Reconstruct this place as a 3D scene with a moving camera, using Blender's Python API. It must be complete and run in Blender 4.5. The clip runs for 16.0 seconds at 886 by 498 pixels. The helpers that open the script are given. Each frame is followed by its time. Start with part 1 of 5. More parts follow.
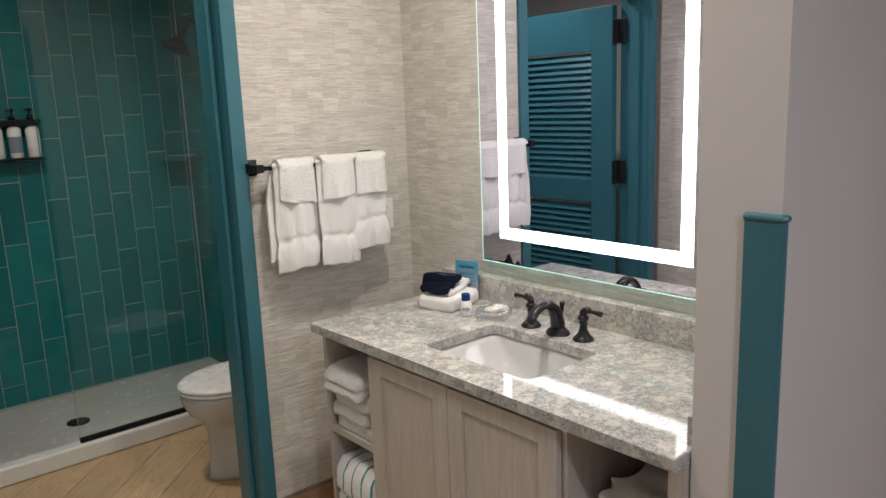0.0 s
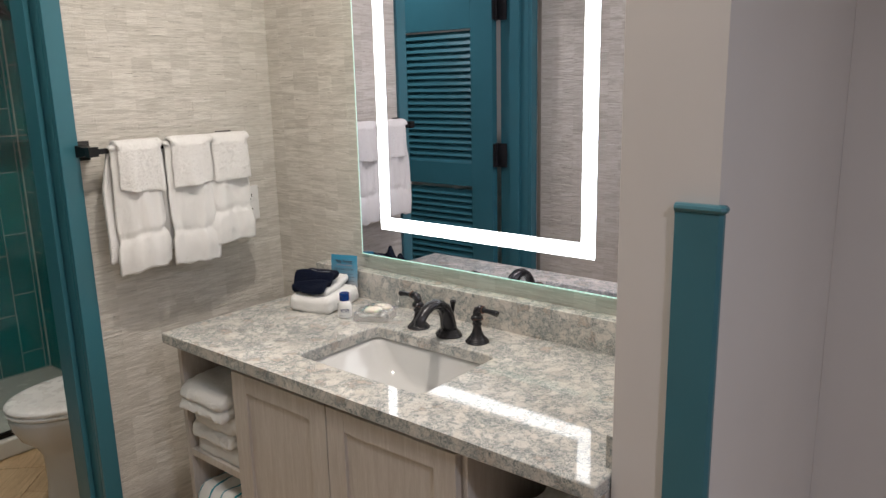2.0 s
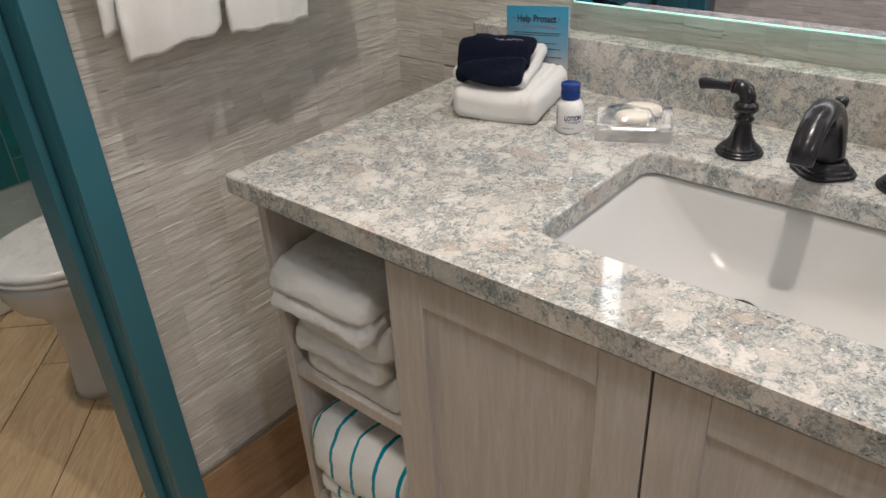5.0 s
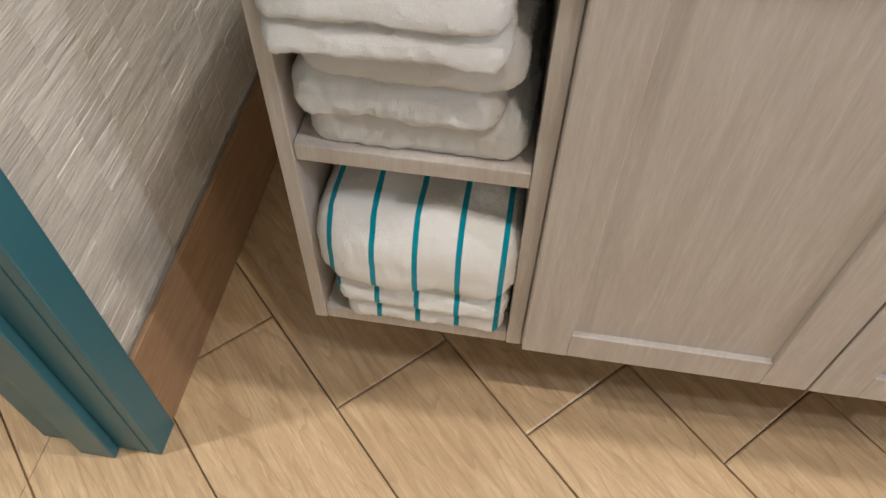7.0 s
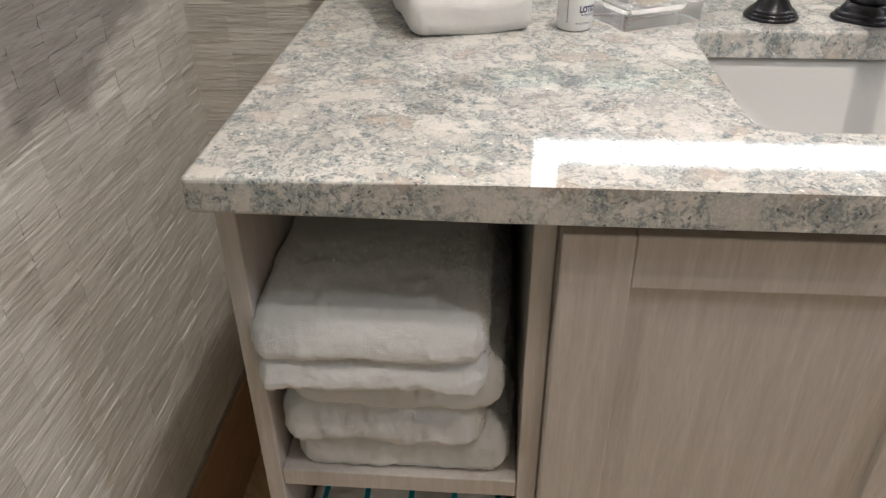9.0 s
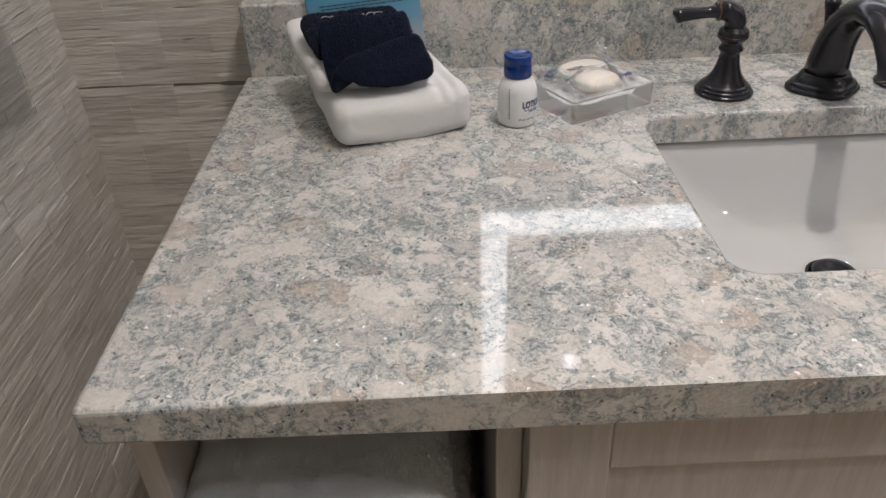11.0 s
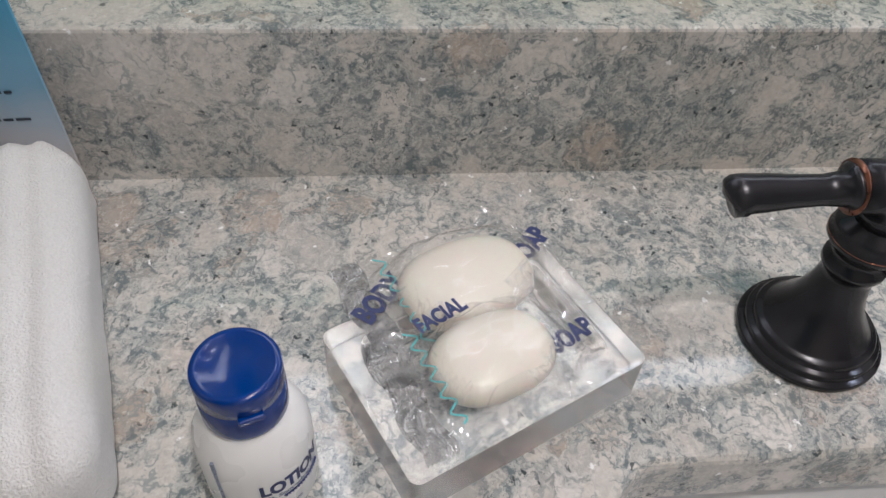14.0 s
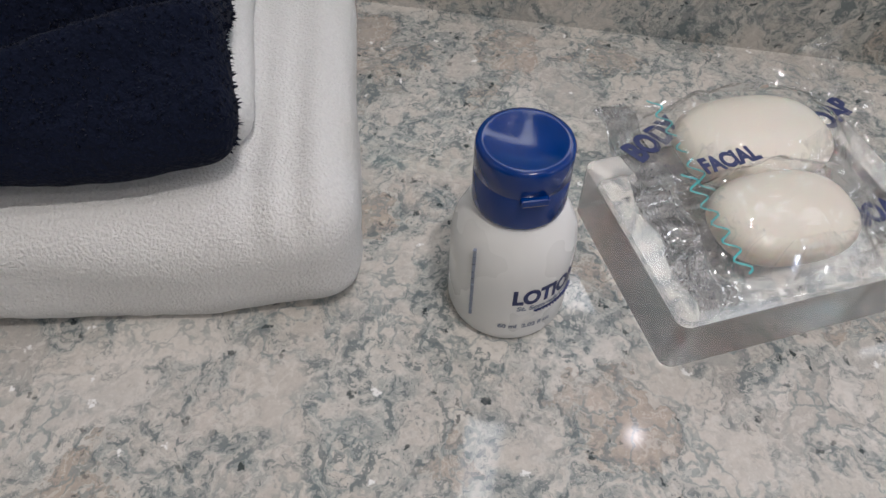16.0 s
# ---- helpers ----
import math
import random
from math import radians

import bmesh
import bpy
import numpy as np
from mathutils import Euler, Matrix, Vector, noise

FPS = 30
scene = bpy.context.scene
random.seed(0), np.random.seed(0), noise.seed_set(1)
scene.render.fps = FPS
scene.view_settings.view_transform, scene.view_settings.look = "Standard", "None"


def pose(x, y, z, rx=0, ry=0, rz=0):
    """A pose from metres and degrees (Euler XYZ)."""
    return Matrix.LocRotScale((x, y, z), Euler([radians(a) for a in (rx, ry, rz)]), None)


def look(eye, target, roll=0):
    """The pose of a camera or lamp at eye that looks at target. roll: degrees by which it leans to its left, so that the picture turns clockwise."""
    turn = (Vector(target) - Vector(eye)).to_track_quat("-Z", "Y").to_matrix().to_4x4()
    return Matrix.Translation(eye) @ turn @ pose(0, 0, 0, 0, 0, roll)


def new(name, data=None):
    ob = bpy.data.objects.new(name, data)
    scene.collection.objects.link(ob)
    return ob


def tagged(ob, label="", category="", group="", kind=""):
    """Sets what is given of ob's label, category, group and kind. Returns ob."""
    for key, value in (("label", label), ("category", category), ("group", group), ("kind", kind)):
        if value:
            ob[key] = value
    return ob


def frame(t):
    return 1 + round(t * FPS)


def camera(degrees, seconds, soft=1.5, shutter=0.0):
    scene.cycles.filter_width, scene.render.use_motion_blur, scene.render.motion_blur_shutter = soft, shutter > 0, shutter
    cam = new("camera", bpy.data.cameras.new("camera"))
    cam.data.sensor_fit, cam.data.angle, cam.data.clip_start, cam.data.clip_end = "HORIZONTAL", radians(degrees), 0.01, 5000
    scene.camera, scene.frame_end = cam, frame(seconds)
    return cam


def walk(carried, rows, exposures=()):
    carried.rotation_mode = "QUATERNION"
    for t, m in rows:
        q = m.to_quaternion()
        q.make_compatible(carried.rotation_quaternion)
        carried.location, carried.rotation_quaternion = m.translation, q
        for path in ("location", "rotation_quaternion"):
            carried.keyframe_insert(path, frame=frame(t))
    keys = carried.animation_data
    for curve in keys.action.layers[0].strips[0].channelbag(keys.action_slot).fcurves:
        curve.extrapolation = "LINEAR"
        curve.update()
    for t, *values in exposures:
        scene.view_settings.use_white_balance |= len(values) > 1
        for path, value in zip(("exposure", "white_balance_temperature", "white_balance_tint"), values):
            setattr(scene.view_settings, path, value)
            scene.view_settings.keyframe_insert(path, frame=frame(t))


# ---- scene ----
cam = camera(61.3, 16.0)
PATH = [
    (0, (0.464, 0.481, 1.549), (1.737, 1.974, 1.163), -2.2),
    (0.5, (0.297, 0.478, 1.565), (1.632, 1.923, 1.204), -1.3),
    (1, (0.312, 0.508, 1.567), (1.732, 1.874, 1.228), -0.5),
    (1.5, (0.437, 0.576, 1.555), (1.914, 1.873, 1.189), -0.7),
    (2, (0.624, 0.675, 1.526), (2.126, 1.921, 1.087), -1.3),
    (2.5, (0.741, 0.851, 1.473), (2.256, 2.033, 0.919), -1.1),
    (3, (0.849, 1.063, 1.433), (2.385, 2.168, 0.784), -0.1),
    (3.5, (0.939, 1.255, 1.398), (2.482, 2.328, 0.714), 1.4),
    (4, (1.049, 1.423, 1.389), (2.505, 2.586, 0.664), 1.4),
    (4.5, (1.125, 1.53, 1.35), (2.483, 2.746, 0.526), -0.4),
    (5, (1.105, 1.649, 1.296), (2.395, 2.791, 0.28), -3.3),
    (5.2, (1.104, 1.734, 1.268), (2.389, 2.819, 0.186), -4.5),
    (7.5, (1.175, 2.281, 1.046), (2.378, 2.285, -0.551), 5.1),
    (8, (1.171, 2.282, 1.07), (2.519, 2.235, -0.407), 5.2),
    (8.6, (1.161, 2.265, 1.084), (2.76, 2.339, -0.115), 1.1),
    (9.1, (1.152, 2.267, 1.131), (2.841, 2.4, 0.068), -0.7),
    (11.3, (1.372, 2.268, 1.198), (3.031, 2.229, 0.081), -2.8),
    (11.5, (1.439, 2.235, 1.199), (3.091, 2.172, 0.072), -3.0),
    (12, (1.564, 2.18, 1.185), (3.181, 2.04, 0.015), -3.2),
    (12.5, (1.678, 2.16, 1.19), (3.24, 1.92, -0.035), -1.4),
    (13, (1.789, 2.167, 1.158), (3.263, 1.84, -0.154), 1.7),
    (13.5, (1.846, 2.137, 1.154), (3.255, 1.881, -0.243), 2.7),
    (14, (1.873, 2.14, 1.14), (3.224, 1.972, -0.326), 3.7),
    (14.5, (1.853, 2.152, 1.115), (3.166, 2.048, -0.391), 4.8),
    (15, (1.856, 2.15, 1.111), (3.137, 2.09, -0.423), 5.8),
    (15.5, (1.858, 2.162, 1.093), (3.116, 2.232, -0.461), 3.7),
    (16, (1.85, 2.18, 1.088), (3.102, 2.393, -0.457), 1.5),
]
EXPOSURES = [(0, -0.15, 6500, 10), (2, -0.2, 6500, 10), (3.5, -0.46, 6400, 10), (4.2, -0.48, 6350, 10), (5.2, -0.06, 6400, 10), (7.5, 0.68, 6300, 10), (8.4, 0.48, 6100, 10), (9.1, 0.0, 6350, 10), (11.3, -0.42, 6150, 12), (12.5, -0.4, 6050, 12), (14, -0.52, 6000, 12), (15, -0.66, 6000, 11), (16, -0.72, 6000, 11)]
walk(cam, [(t, look(eye, target, roll)) for t, eye, target, roll in PATH], EXPOSURES)

# ---- world and lamps ----
world = bpy.data.worlds.new("world")
scene.world = world
world.use_nodes = True
world.node_tree.nodes["Background"].inputs[0].default_value = (0.6, 0.62, 0.7, 1)
world.node_tree.nodes["Background"].inputs[1].default_value = 0.02


def disc_lamp(name, x, y, z, size, watts, colour, spread=150):
    data = bpy.data.lights.new(name, "AREA")
    data.shape, data.size, data.energy, data.color, data.spread = "DISK", size, watts, colour, radians(spread)
    ob = new(name, data)
    ob.location = (x, y, z)
    return tagged(ob, "area lamp at the ceiling, inferred downlight or added unseen fill", "lamp", kind="structure")


WARM, COOL = (1.0, 0.905, 0.81), (0.82, 0.87, 1.0)
CEIL = 2.5
# The first lamp is added fill; the last two are unseen, assumed sources.
DOWN_AND_FILL_LAMPS = [(1.93, 1.88, 0.05, 3.4, WARM, 165), (1.58, 1.82, 0.05, 12.5, WARM, 165), (0.98, 1.80, 0.05, 5.5, WARM, 165), (1.15, 3.45, 0.09, 13.0, WARM, 165), (0.75, -0.45, 0.12, 25.0, COOL, 165)]
for lx, ly, size, watts, colour, spread in DOWN_AND_FILL_LAMPS:
    disc_lamp("down_or_fill_lamp", lx, ly, CEIL - 0.012, size, watts, colour, spread)

# ---- materials ----


def srgb(r, g, b):
    return tuple(((c / 255 + 0.055) / 1.055) ** 2.4 if c > 10 else c / 255 / 12.92 for c in (r, g, b)) + (1,)


class Nodes:
    """A small writer of node trees."""

    def __init__(self, name):
        self.mat = bpy.data.materials.new(name)
        self.mat.use_nodes = True
        self.t = self.mat.node_tree
        self.bsdf = self.t.nodes["Principled BSDF"]
        self.out = self.t.nodes["Material Output"]

    def n(self, kind, operation="", feature="", blend_type=""):
        node = self.t.nodes.new("ShaderNode" + kind)
        if operation:
            node.operation = operation
        if feature:
            node.feature = feature
        if blend_type:
            node.blend_type = blend_type
        return node

    def put(self, socket, value):
        if isinstance(value, bpy.types.NodeSocket):
            self.t.links.new(value, socket)
        else:
            socket.default_value = value

    def pos(self, scale=(1, 1, 1), rot=(0, 0, 0), local=False):
        if local:
            src = self.n("TexCoord").outputs["Object"]
        else:
            src = self.n("NewGeometry").outputs["Position"]
        if any(rot):
            turn = self.n("VectorRotate")
            self.put(turn.inputs["Vector"], src)
            turn.inputs["Angle"].default_value = rot[2]
            src = turn.outputs[0]
        m = self.n("Mapping")
        self.put(m.inputs["Vector"], src)
        m.inputs["Scale"].default_value = scale
        return m.outputs[0]

    def noise(self, vec, scale, detail=3, rough=0.55, distort=0.0):
        t = self.n("TexNoise")
        self.put(t.inputs["Vector"], vec)
        t.inputs["Scale"].default_value = scale
        t.inputs["Detail"].default_value = detail
        t.inputs["Roughness"].default_value = rough
        t.inputs["Distortion"].default_value = distort
        return t

    def voronoi(self, vec, scale, feature="F1"):
        t = self.n("TexVoronoi", feature=feature)
        self.put(t.inputs["Vector"], vec)
        t.inputs["Scale"].default_value = scale
        return t

    def ramp(self, fac, stops):
        r = self.n("ValToRGB")
        self.put(r.inputs[0], fac)
        el = r.color_ramp.elements
        while len(el) < len(stops):
            el.new(0.5)
        for e, (p, c) in zip(el, stops):
            e.position = p
            e.color = c if len(c) == 4 else (*c, 1)
        return r.outputs[0]

    def grey(self, fac, lo, hi, a=0.0, b=1.0):
        m = self.n("MapRange")
        self.put(m.inputs[0], fac)
        for i, v in enumerate((lo, hi, a, b)):
            m.inputs[i + 1].default_value = v
        return m.outputs[0]

    def mix(self, fac, a, b, blend="MIX"):
        m = self.n("MixRGB", blend_type=blend)
        self.put(m.inputs[0], fac)
        self.put(m.inputs[1], a)
        self.put(m.inputs[2], b)
        return m.outputs[0]

    def math(self, op, a, b=0.0):
        m = self.n("Math", operation=op)
        self.put(m.inputs[0], a)
        self.put(m.inputs[1], b)
        return m.outputs[0]

    def bump(self, height, strength=0.3, dist=0.002, chain=None):
        b = self.n("Bump")
        self.put(b.inputs["Height"], height)
        b.inputs["Strength"].default_value = strength
        b.inputs["Distance"].default_value = dist
        if chain is not None:
            self.put(b.inputs["Normal"], chain)
        return b.outputs[0]

    def done(self, colour=None, rough=None, metal=None, normal=None, **more):
        for key, value in (("Base Color", colour), ("Roughness", rough), ("Metallic", metal), ("Normal", normal)):
            if value is not None:
                self.put(self.bsdf.inputs[key], value)
        for key, value in more.items():
            self.put(self.bsdf.inputs[key.replace("_", " ")], value)
        return self.mat


def plain(name, colour, rough=0.5, metal=0.0, vary=0.06, scale=6.0, bump=0.0, bscale=200.0, **more):
    w = Nodes(name)
    p = w.pos()
    soft = w.noise(p, scale, 4).outputs[0]
    c = w.mix(w.grey(soft, 0.3, 0.7), tuple(v * (1 - vary) for v in colour[:3]) + (1,), tuple(min(1, v * (1 + vary)) for v in colour[:3]) + (1,))
    normal = w.bump(w.noise(p, bscale, 2).outputs[0], bump, 0.001) if bump else None
    r = w.grey(w.noise(p, scale * 4, 3).outputs[0], 0.3, 0.7, rough * 0.85, min(1, rough * 1.15))
    return w.done(c, r, metal, normal, **more)


def make_granite():
    """Quartz stone: large cream pebbles with grey-green veins and dark flecks between them."""
    w = Nodes("quartz_stone")
    p = w.pos()
    warp = w.mix(0.050, p, w.noise(p, 26, 5, 0.62).outputs["Color"], "ADD")
    warp = w.mix(0.016, warp, w.noise(p, 110, 3).outputs["Color"], "ADD")
    lump = w.voronoi(warp, 34)
    cell = w.n("SeparateColor")
    w.put(cell.inputs[0], lump.outputs["Color"])
    c = w.ramp(cell.outputs[0], [(0.0, (0.42, 0.40, 0.375)), (0.22, (0.53, 0.50, 0.46)), (0.6, (0.59, 0.555, 0.51)), (0.88, (0.66, 0.63, 0.59)), (0.92, (0.43, 0.37, 0.32)), (1.0, (0.46, 0.40, 0.35))])
    cloud = w.noise(warp, 48, 6, 0.66, 0.5).outputs[0]
    c = w.mix(w.grey(cloud, 0.34, 0.54, 0.48, 0.0), c, (0.37, 0.38, 0.37, 1))
    edge = w.voronoi(warp, 34, "DISTANCE_TO_EDGE").outputs["Distance"]
    region = w.noise(p, 15, 4, 0.6).outputs[0]
    reach = w.math("SUBTRACT", w.grey(region, 0.38, 0.66, 0.03, 0.38), edge)
    matrix = w.math("MULTIPLY", w.grey(reach, -0.02, 0.12), w.grey(w.noise(warp, 80, 5, 0.7).outputs[0], 0.40, 0.55))
    c = w.mix(w.math("MULTIPLY", matrix, 0.66), c, w.ramp(cloud, [(0.34, (0.16, 0.195, 0.205)), (0.50, (0.24, 0.275, 0.28)), (0.66, (0.37, 0.385, 0.375))]))
    vein = w.voronoi(w.mix(0.03, warp, w.noise(p, 60, 3).outputs["Color"], "ADD"), 58, "DISTANCE_TO_EDGE").outputs["Distance"]
    veined = w.math("MULTIPLY", w.grey(vein, 0.035, 0.075, 1.0, 0.0), w.grey(w.noise(p, 33, 3).outputs[0], 0.42, 0.58, 0.0, 0.68))
    c = w.mix(veined, c, (0.24, 0.28, 0.285, 1))
    fine = w.noise(p, 420, 4, 0.7).outputs[0]
    mid = w.noise(warp, 190, 5, 0.68, 0.3).outputs[0]
    c = w.mix(w.math("MULTIPLY", w.grey(mid, 0.535, 0.565), w.grey(reach, -0.12, 0.12, 0.0, 0.72)), c, (0.12, 0.155, 0.17, 1))
    c = w.mix(w.grey(mid, 0.455, 0.42, 0.0, 0.42), c, (0.68, 0.66, 0.62, 1))
    c = w.mix(0.20, c, w.ramp(fine, [(0.32, (0.25, 0.27, 0.27)), (0.68, (0.80, 0.79, 0.76))]), "OVERLAY")
    ragged = w.mix(0.006, p, w.noise(p, 400, 2).outputs["Color"], "ADD")
    speck = w.voronoi(ragged, 240)
    sc = w.n("SeparateColor")
    w.put(sc.inputs[0], speck.outputs["Color"])
    near = w.grey(speck.outputs["Distance"], 0.22, 0.36, 1, 0)
    c = w.mix(w.math("MULTIPLY", w.math("MULTIPLY", near, w.grey(sc.outputs[1], 0.88, 0.91)), w.grey(reach, -0.14, 0.10, 0.2, 0.95)), c, (0.045, 0.06, 0.065, 1))
    # Sparse near-white specks are painted into the colour as glints.
    c = w.mix(w.math("MULTIPLY", near, w.grey(sc.outputs[2], 0.987, 0.990)), c, (0.85, 0.85, 0.84, 1))
    return w.done(c, w.grey(fine, 0.3, 0.7, 0.045, 0.075), 0.0, None, Specular_IOR_Level=0.55)


def make_ledger(name, island):
    """Split-face stone strip: the tone changes from piece to piece."""
    w = Nodes(name)
    rnd = w.n("NewGeometry").outputs["Random Per Island"] if island else w.n("ObjectInfo").outputs["Random"]
    p = w.pos((2.2, 2.2, 30.0))
    streak = w.noise(p, 5.5, 5, 0.62, 0.9).outputs[0]
    tone = w.ramp(rnd, [(0.0, (0.55, 0.525, 0.475)), (0.3, (0.62, 0.595, 0.54)), (0.7, (0.67, 0.64, 0.585)), (1.0, (0.73, 0.705, 0.65))])
    c = w.mix(w.grey(streak, 0.44, 0.64, 0.0, 0.62), tone, (0.40, 0.375, 0.33, 1))
    pale = w.noise(w.pos((2.6, 2.6, 62.0)), 4.0, 3, 0.6, 1.4).outputs[0]
    c = w.mix(w.grey(pale, 0.57, 0.66, 0.0, 0.6), c, (0.77, 0.755, 0.72, 1))
    c = w.mix(w.grey(w.noise(w.pos(), 1.6, 3).outputs[0], 0.4, 0.7, 0, 0.3), c, (0.52, 0.51, 0.475, 1))
    fine = w.noise(w.pos((1, 1, 4)), 120, 4).outputs[0]
    n = w.bump(streak, 0.6, 0.004)
    n = w.bump(pale, 0.55, 0.004, n)
    n = w.bump(fine, 0.15, 0.001, n)
    return w.done(c, w.grey(fine, 0.3, 0.7, 0.40, 0.60), 0.0, n)


def make_wood(name, dark, light, axis_scale, rot=(0, 0, 0), rough=0.45, rand=0.0, bump=0.15, rings=0.0):
    w = Nodes(name)
    p = w.pos(axis_scale, rot)
    if rand:
        r = w.n("ObjectInfo").outputs["Random"]
        off = w.n("VectorMath", operation="ADD")
        w.put(off.inputs[0], p)
        comb = w.n("CombineXYZ")
        for i in range(3):
            w.put(comb.inputs[i], w.math("MULTIPLY", r, 37.0))
        w.put(off.inputs[1], comb.outputs[0])
        p = off.outputs[0]
    g = w.noise(p, 6, 6, 0.62, 0.7).outputs[0]
    f = w.noise(p, 40, 3, 0.6).outputs[0]
    c = w.mix(w.grey(g, 0.34, 0.68), dark, light)
    c = w.mix(w.grey(f, 0.35, 0.7, 0.0, 0.35), c, tuple(v * 0.78 for v in dark[:3]) + (1,))
    if rings:
        lines = w.math("FRACT", w.math("MULTIPLY", w.noise(p, 1.3, 2, 0.45, 0.4).outputs[0], 17.0))
        c = w.mix(w.grey(lines, 0.72, 0.98, 0.0, rings), c, tuple(v * 0.62 for v in dark[:3]) + (1,))
        c = w.mix(w.grey(w.noise(p, 18, 3, 0.6, 1.0).outputs[0], 0.56, 0.70, 0.0, rings * 0.8), c, tuple(min(1, v * 1.25) for v in light[:3]) + (1,))
    if rand:
        c = w.mix(w.math("MULTIPLY", w.n("ObjectInfo").outputs["Random"], rand), c, tuple(v * 0.7 for v in dark[:3]) + (1,))
    return w.done(c, w.grey(g, 0.3, 0.7, rough * 0.85, rough * 1.15), 0.0, w.bump(f, bump, 0.001))


def make_terry(name, colour, loop=1000.0, strength=0.8, sheen=0.25):
    w = Nodes(name)
    p = w.pos()
    loops = w.noise(p, loop, 2, 0.6).outputs[0]
    tuft = w.noise(p, 70, 4, 0.6).outputs[0]
    c = w.mix(w.grey(loops, 0.3, 0.65), tuple(v * 0.90 for v in colour[:3]) + (1,), colour)
    n = w.bump(tuft, 0.10, 0.003)
    n = w.bump(loops, strength, 0.002, n)
    return w.done(c, 0.95, 0.0, n, Sheen_Weight=sheen, Sheen_Roughness=0.6, Specular_IOR_Level=0.1)


def make_glass(name, rough=0.0, ior=1.45, tint=(1, 1, 1, 1)):
    w = Nodes(name)
    return w.done(tint, rough, 0.0, None, Transmission_Weight=1.0, IOR=ior)


def make_film(name, milky, crinkle, shine=1.5):
    """Clear wrapping film: mostly see-through, with crinkled gloss. milky: strength of the white highlights painted on
    its creases.
    """
    w = Nodes(name)
    clear = w.n("BsdfTransparent")
    gloss = w.n("BsdfGlossy")
    gloss.inputs["Roughness"].default_value = 0.10
    crease = w.noise(w.pos(), 48, 2, 0.5, 1.6).outputs[0]
    w.put(gloss.inputs["Normal"], w.bump(crease, crinkle, 0.004))
    f = w.n("Fresnel")
    f.inputs[0].default_value = 1.5
    sheet = w.n("MixShader")
    w.put(sheet.inputs[0], w.math("ADD", w.math("MULTIPLY", f.outputs[0], shine), 0.03 * shine))
    w.put(sheet.inputs[1], clear.outputs[0])
    w.put(sheet.inputs[2], gloss.outputs[0])
    # White diffuse lines along the creases paint in the film's highlights.
    highlight = w.n("BsdfDiffuse")
    highlight.inputs["Color"].default_value = (0.9, 0.9, 0.9, 1)
    ridge = w.grey(w.math("ABSOLUTE", w.math("SUBTRACT", crease, 0.5)), 0.0, 0.020, milky, milky * 0.16)
    both = w.n("MixShader")
    w.put(both.inputs[0], ridge)
    w.put(both.inputs[1], sheet.outputs[0])
    w.put(both.inputs[2], highlight.outputs[0])
    w.put(w.out.inputs[0], both.outputs[0])
    return w.mat


def make_emit(name, colour, strength):
    w = Nodes(name)
    return w.done((0.8, 0.8, 0.8, 1), 0.4, 0.0, None, Emission_Color=colour, Emission_Strength=strength)


def make_glaze(name):
    w = Nodes(name)
    r = w.n("ObjectInfo").outputs["Random"]
    p = w.pos()
    c = w.ramp(r, [(0.0, (0.005, 0.130, 0.140)), (0.5, (0.007, 0.160, 0.168)), (1.0, (0.010, 0.195, 0.200))])
    c = w.mix(w.grey(w.noise(p, 12, 4, 0.6, 0.5).outputs[0], 0.35, 0.7, 0, 0.4), c, (0.003, 0.095, 0.110, 1))
    return w.done(c, 0.10, 0.0, w.bump(w.noise(p, 9, 2).outputs[0], 0.12, 0.01))


def make_striped(name):
    """White towelling with woven turquoise stripes that run front to back."""
    w = Nodes(name)
    p = w.pos()
    sep = w.n("SeparateXYZ")
    w.put(sep.inputs[0], p)
    k = w.math("FRACT", w.math("MULTIPLY", w.math("ADD", sep.outputs[1], 0.0150), 1 / 0.0492))
    line = w.math("MULTIPLY", w.grey(k, 0.0, 0.01), w.grey(k, 0.13, 0.142, 1, 0))
    loops = w.noise(p, 420, 2).outputs[0]
    c = w.mix(line, (0.83, 0.83, 0.81, 1), (0.0, 0.28, 0.38, 1))
    n = w.bump(loops, 0.6, 0.0015)
    return w.done(c, 0.95, 0.0, n, Sheen_Weight=0.2, Specular_IOR_Level=0.1)


def make_card():
    """Printed card: blue sky that fades to tan dusk at the foot."""
    w = Nodes("printed_card")
    sep = w.n("SeparateXYZ")
    w.put(sep.inputs[0], w.n("TexCoord").outputs["Object"])
    n = w.noise(w.pos(), 16, 4).outputs[0]
    h = w.math("ADD", sep.outputs[2], w.math("MULTIPLY", n, 0.05))
    c = w.ramp(w.grey(h, 0.01, 0.145), [(0.0, (0.42, 0.33, 0.27)), (0.35, (0.40, 0.38, 0.38)), (0.6, (0.16, 0.32, 0.45)), (1.0, (0.05, 0.33, 0.55))])
    return w.done(c, 0.25)


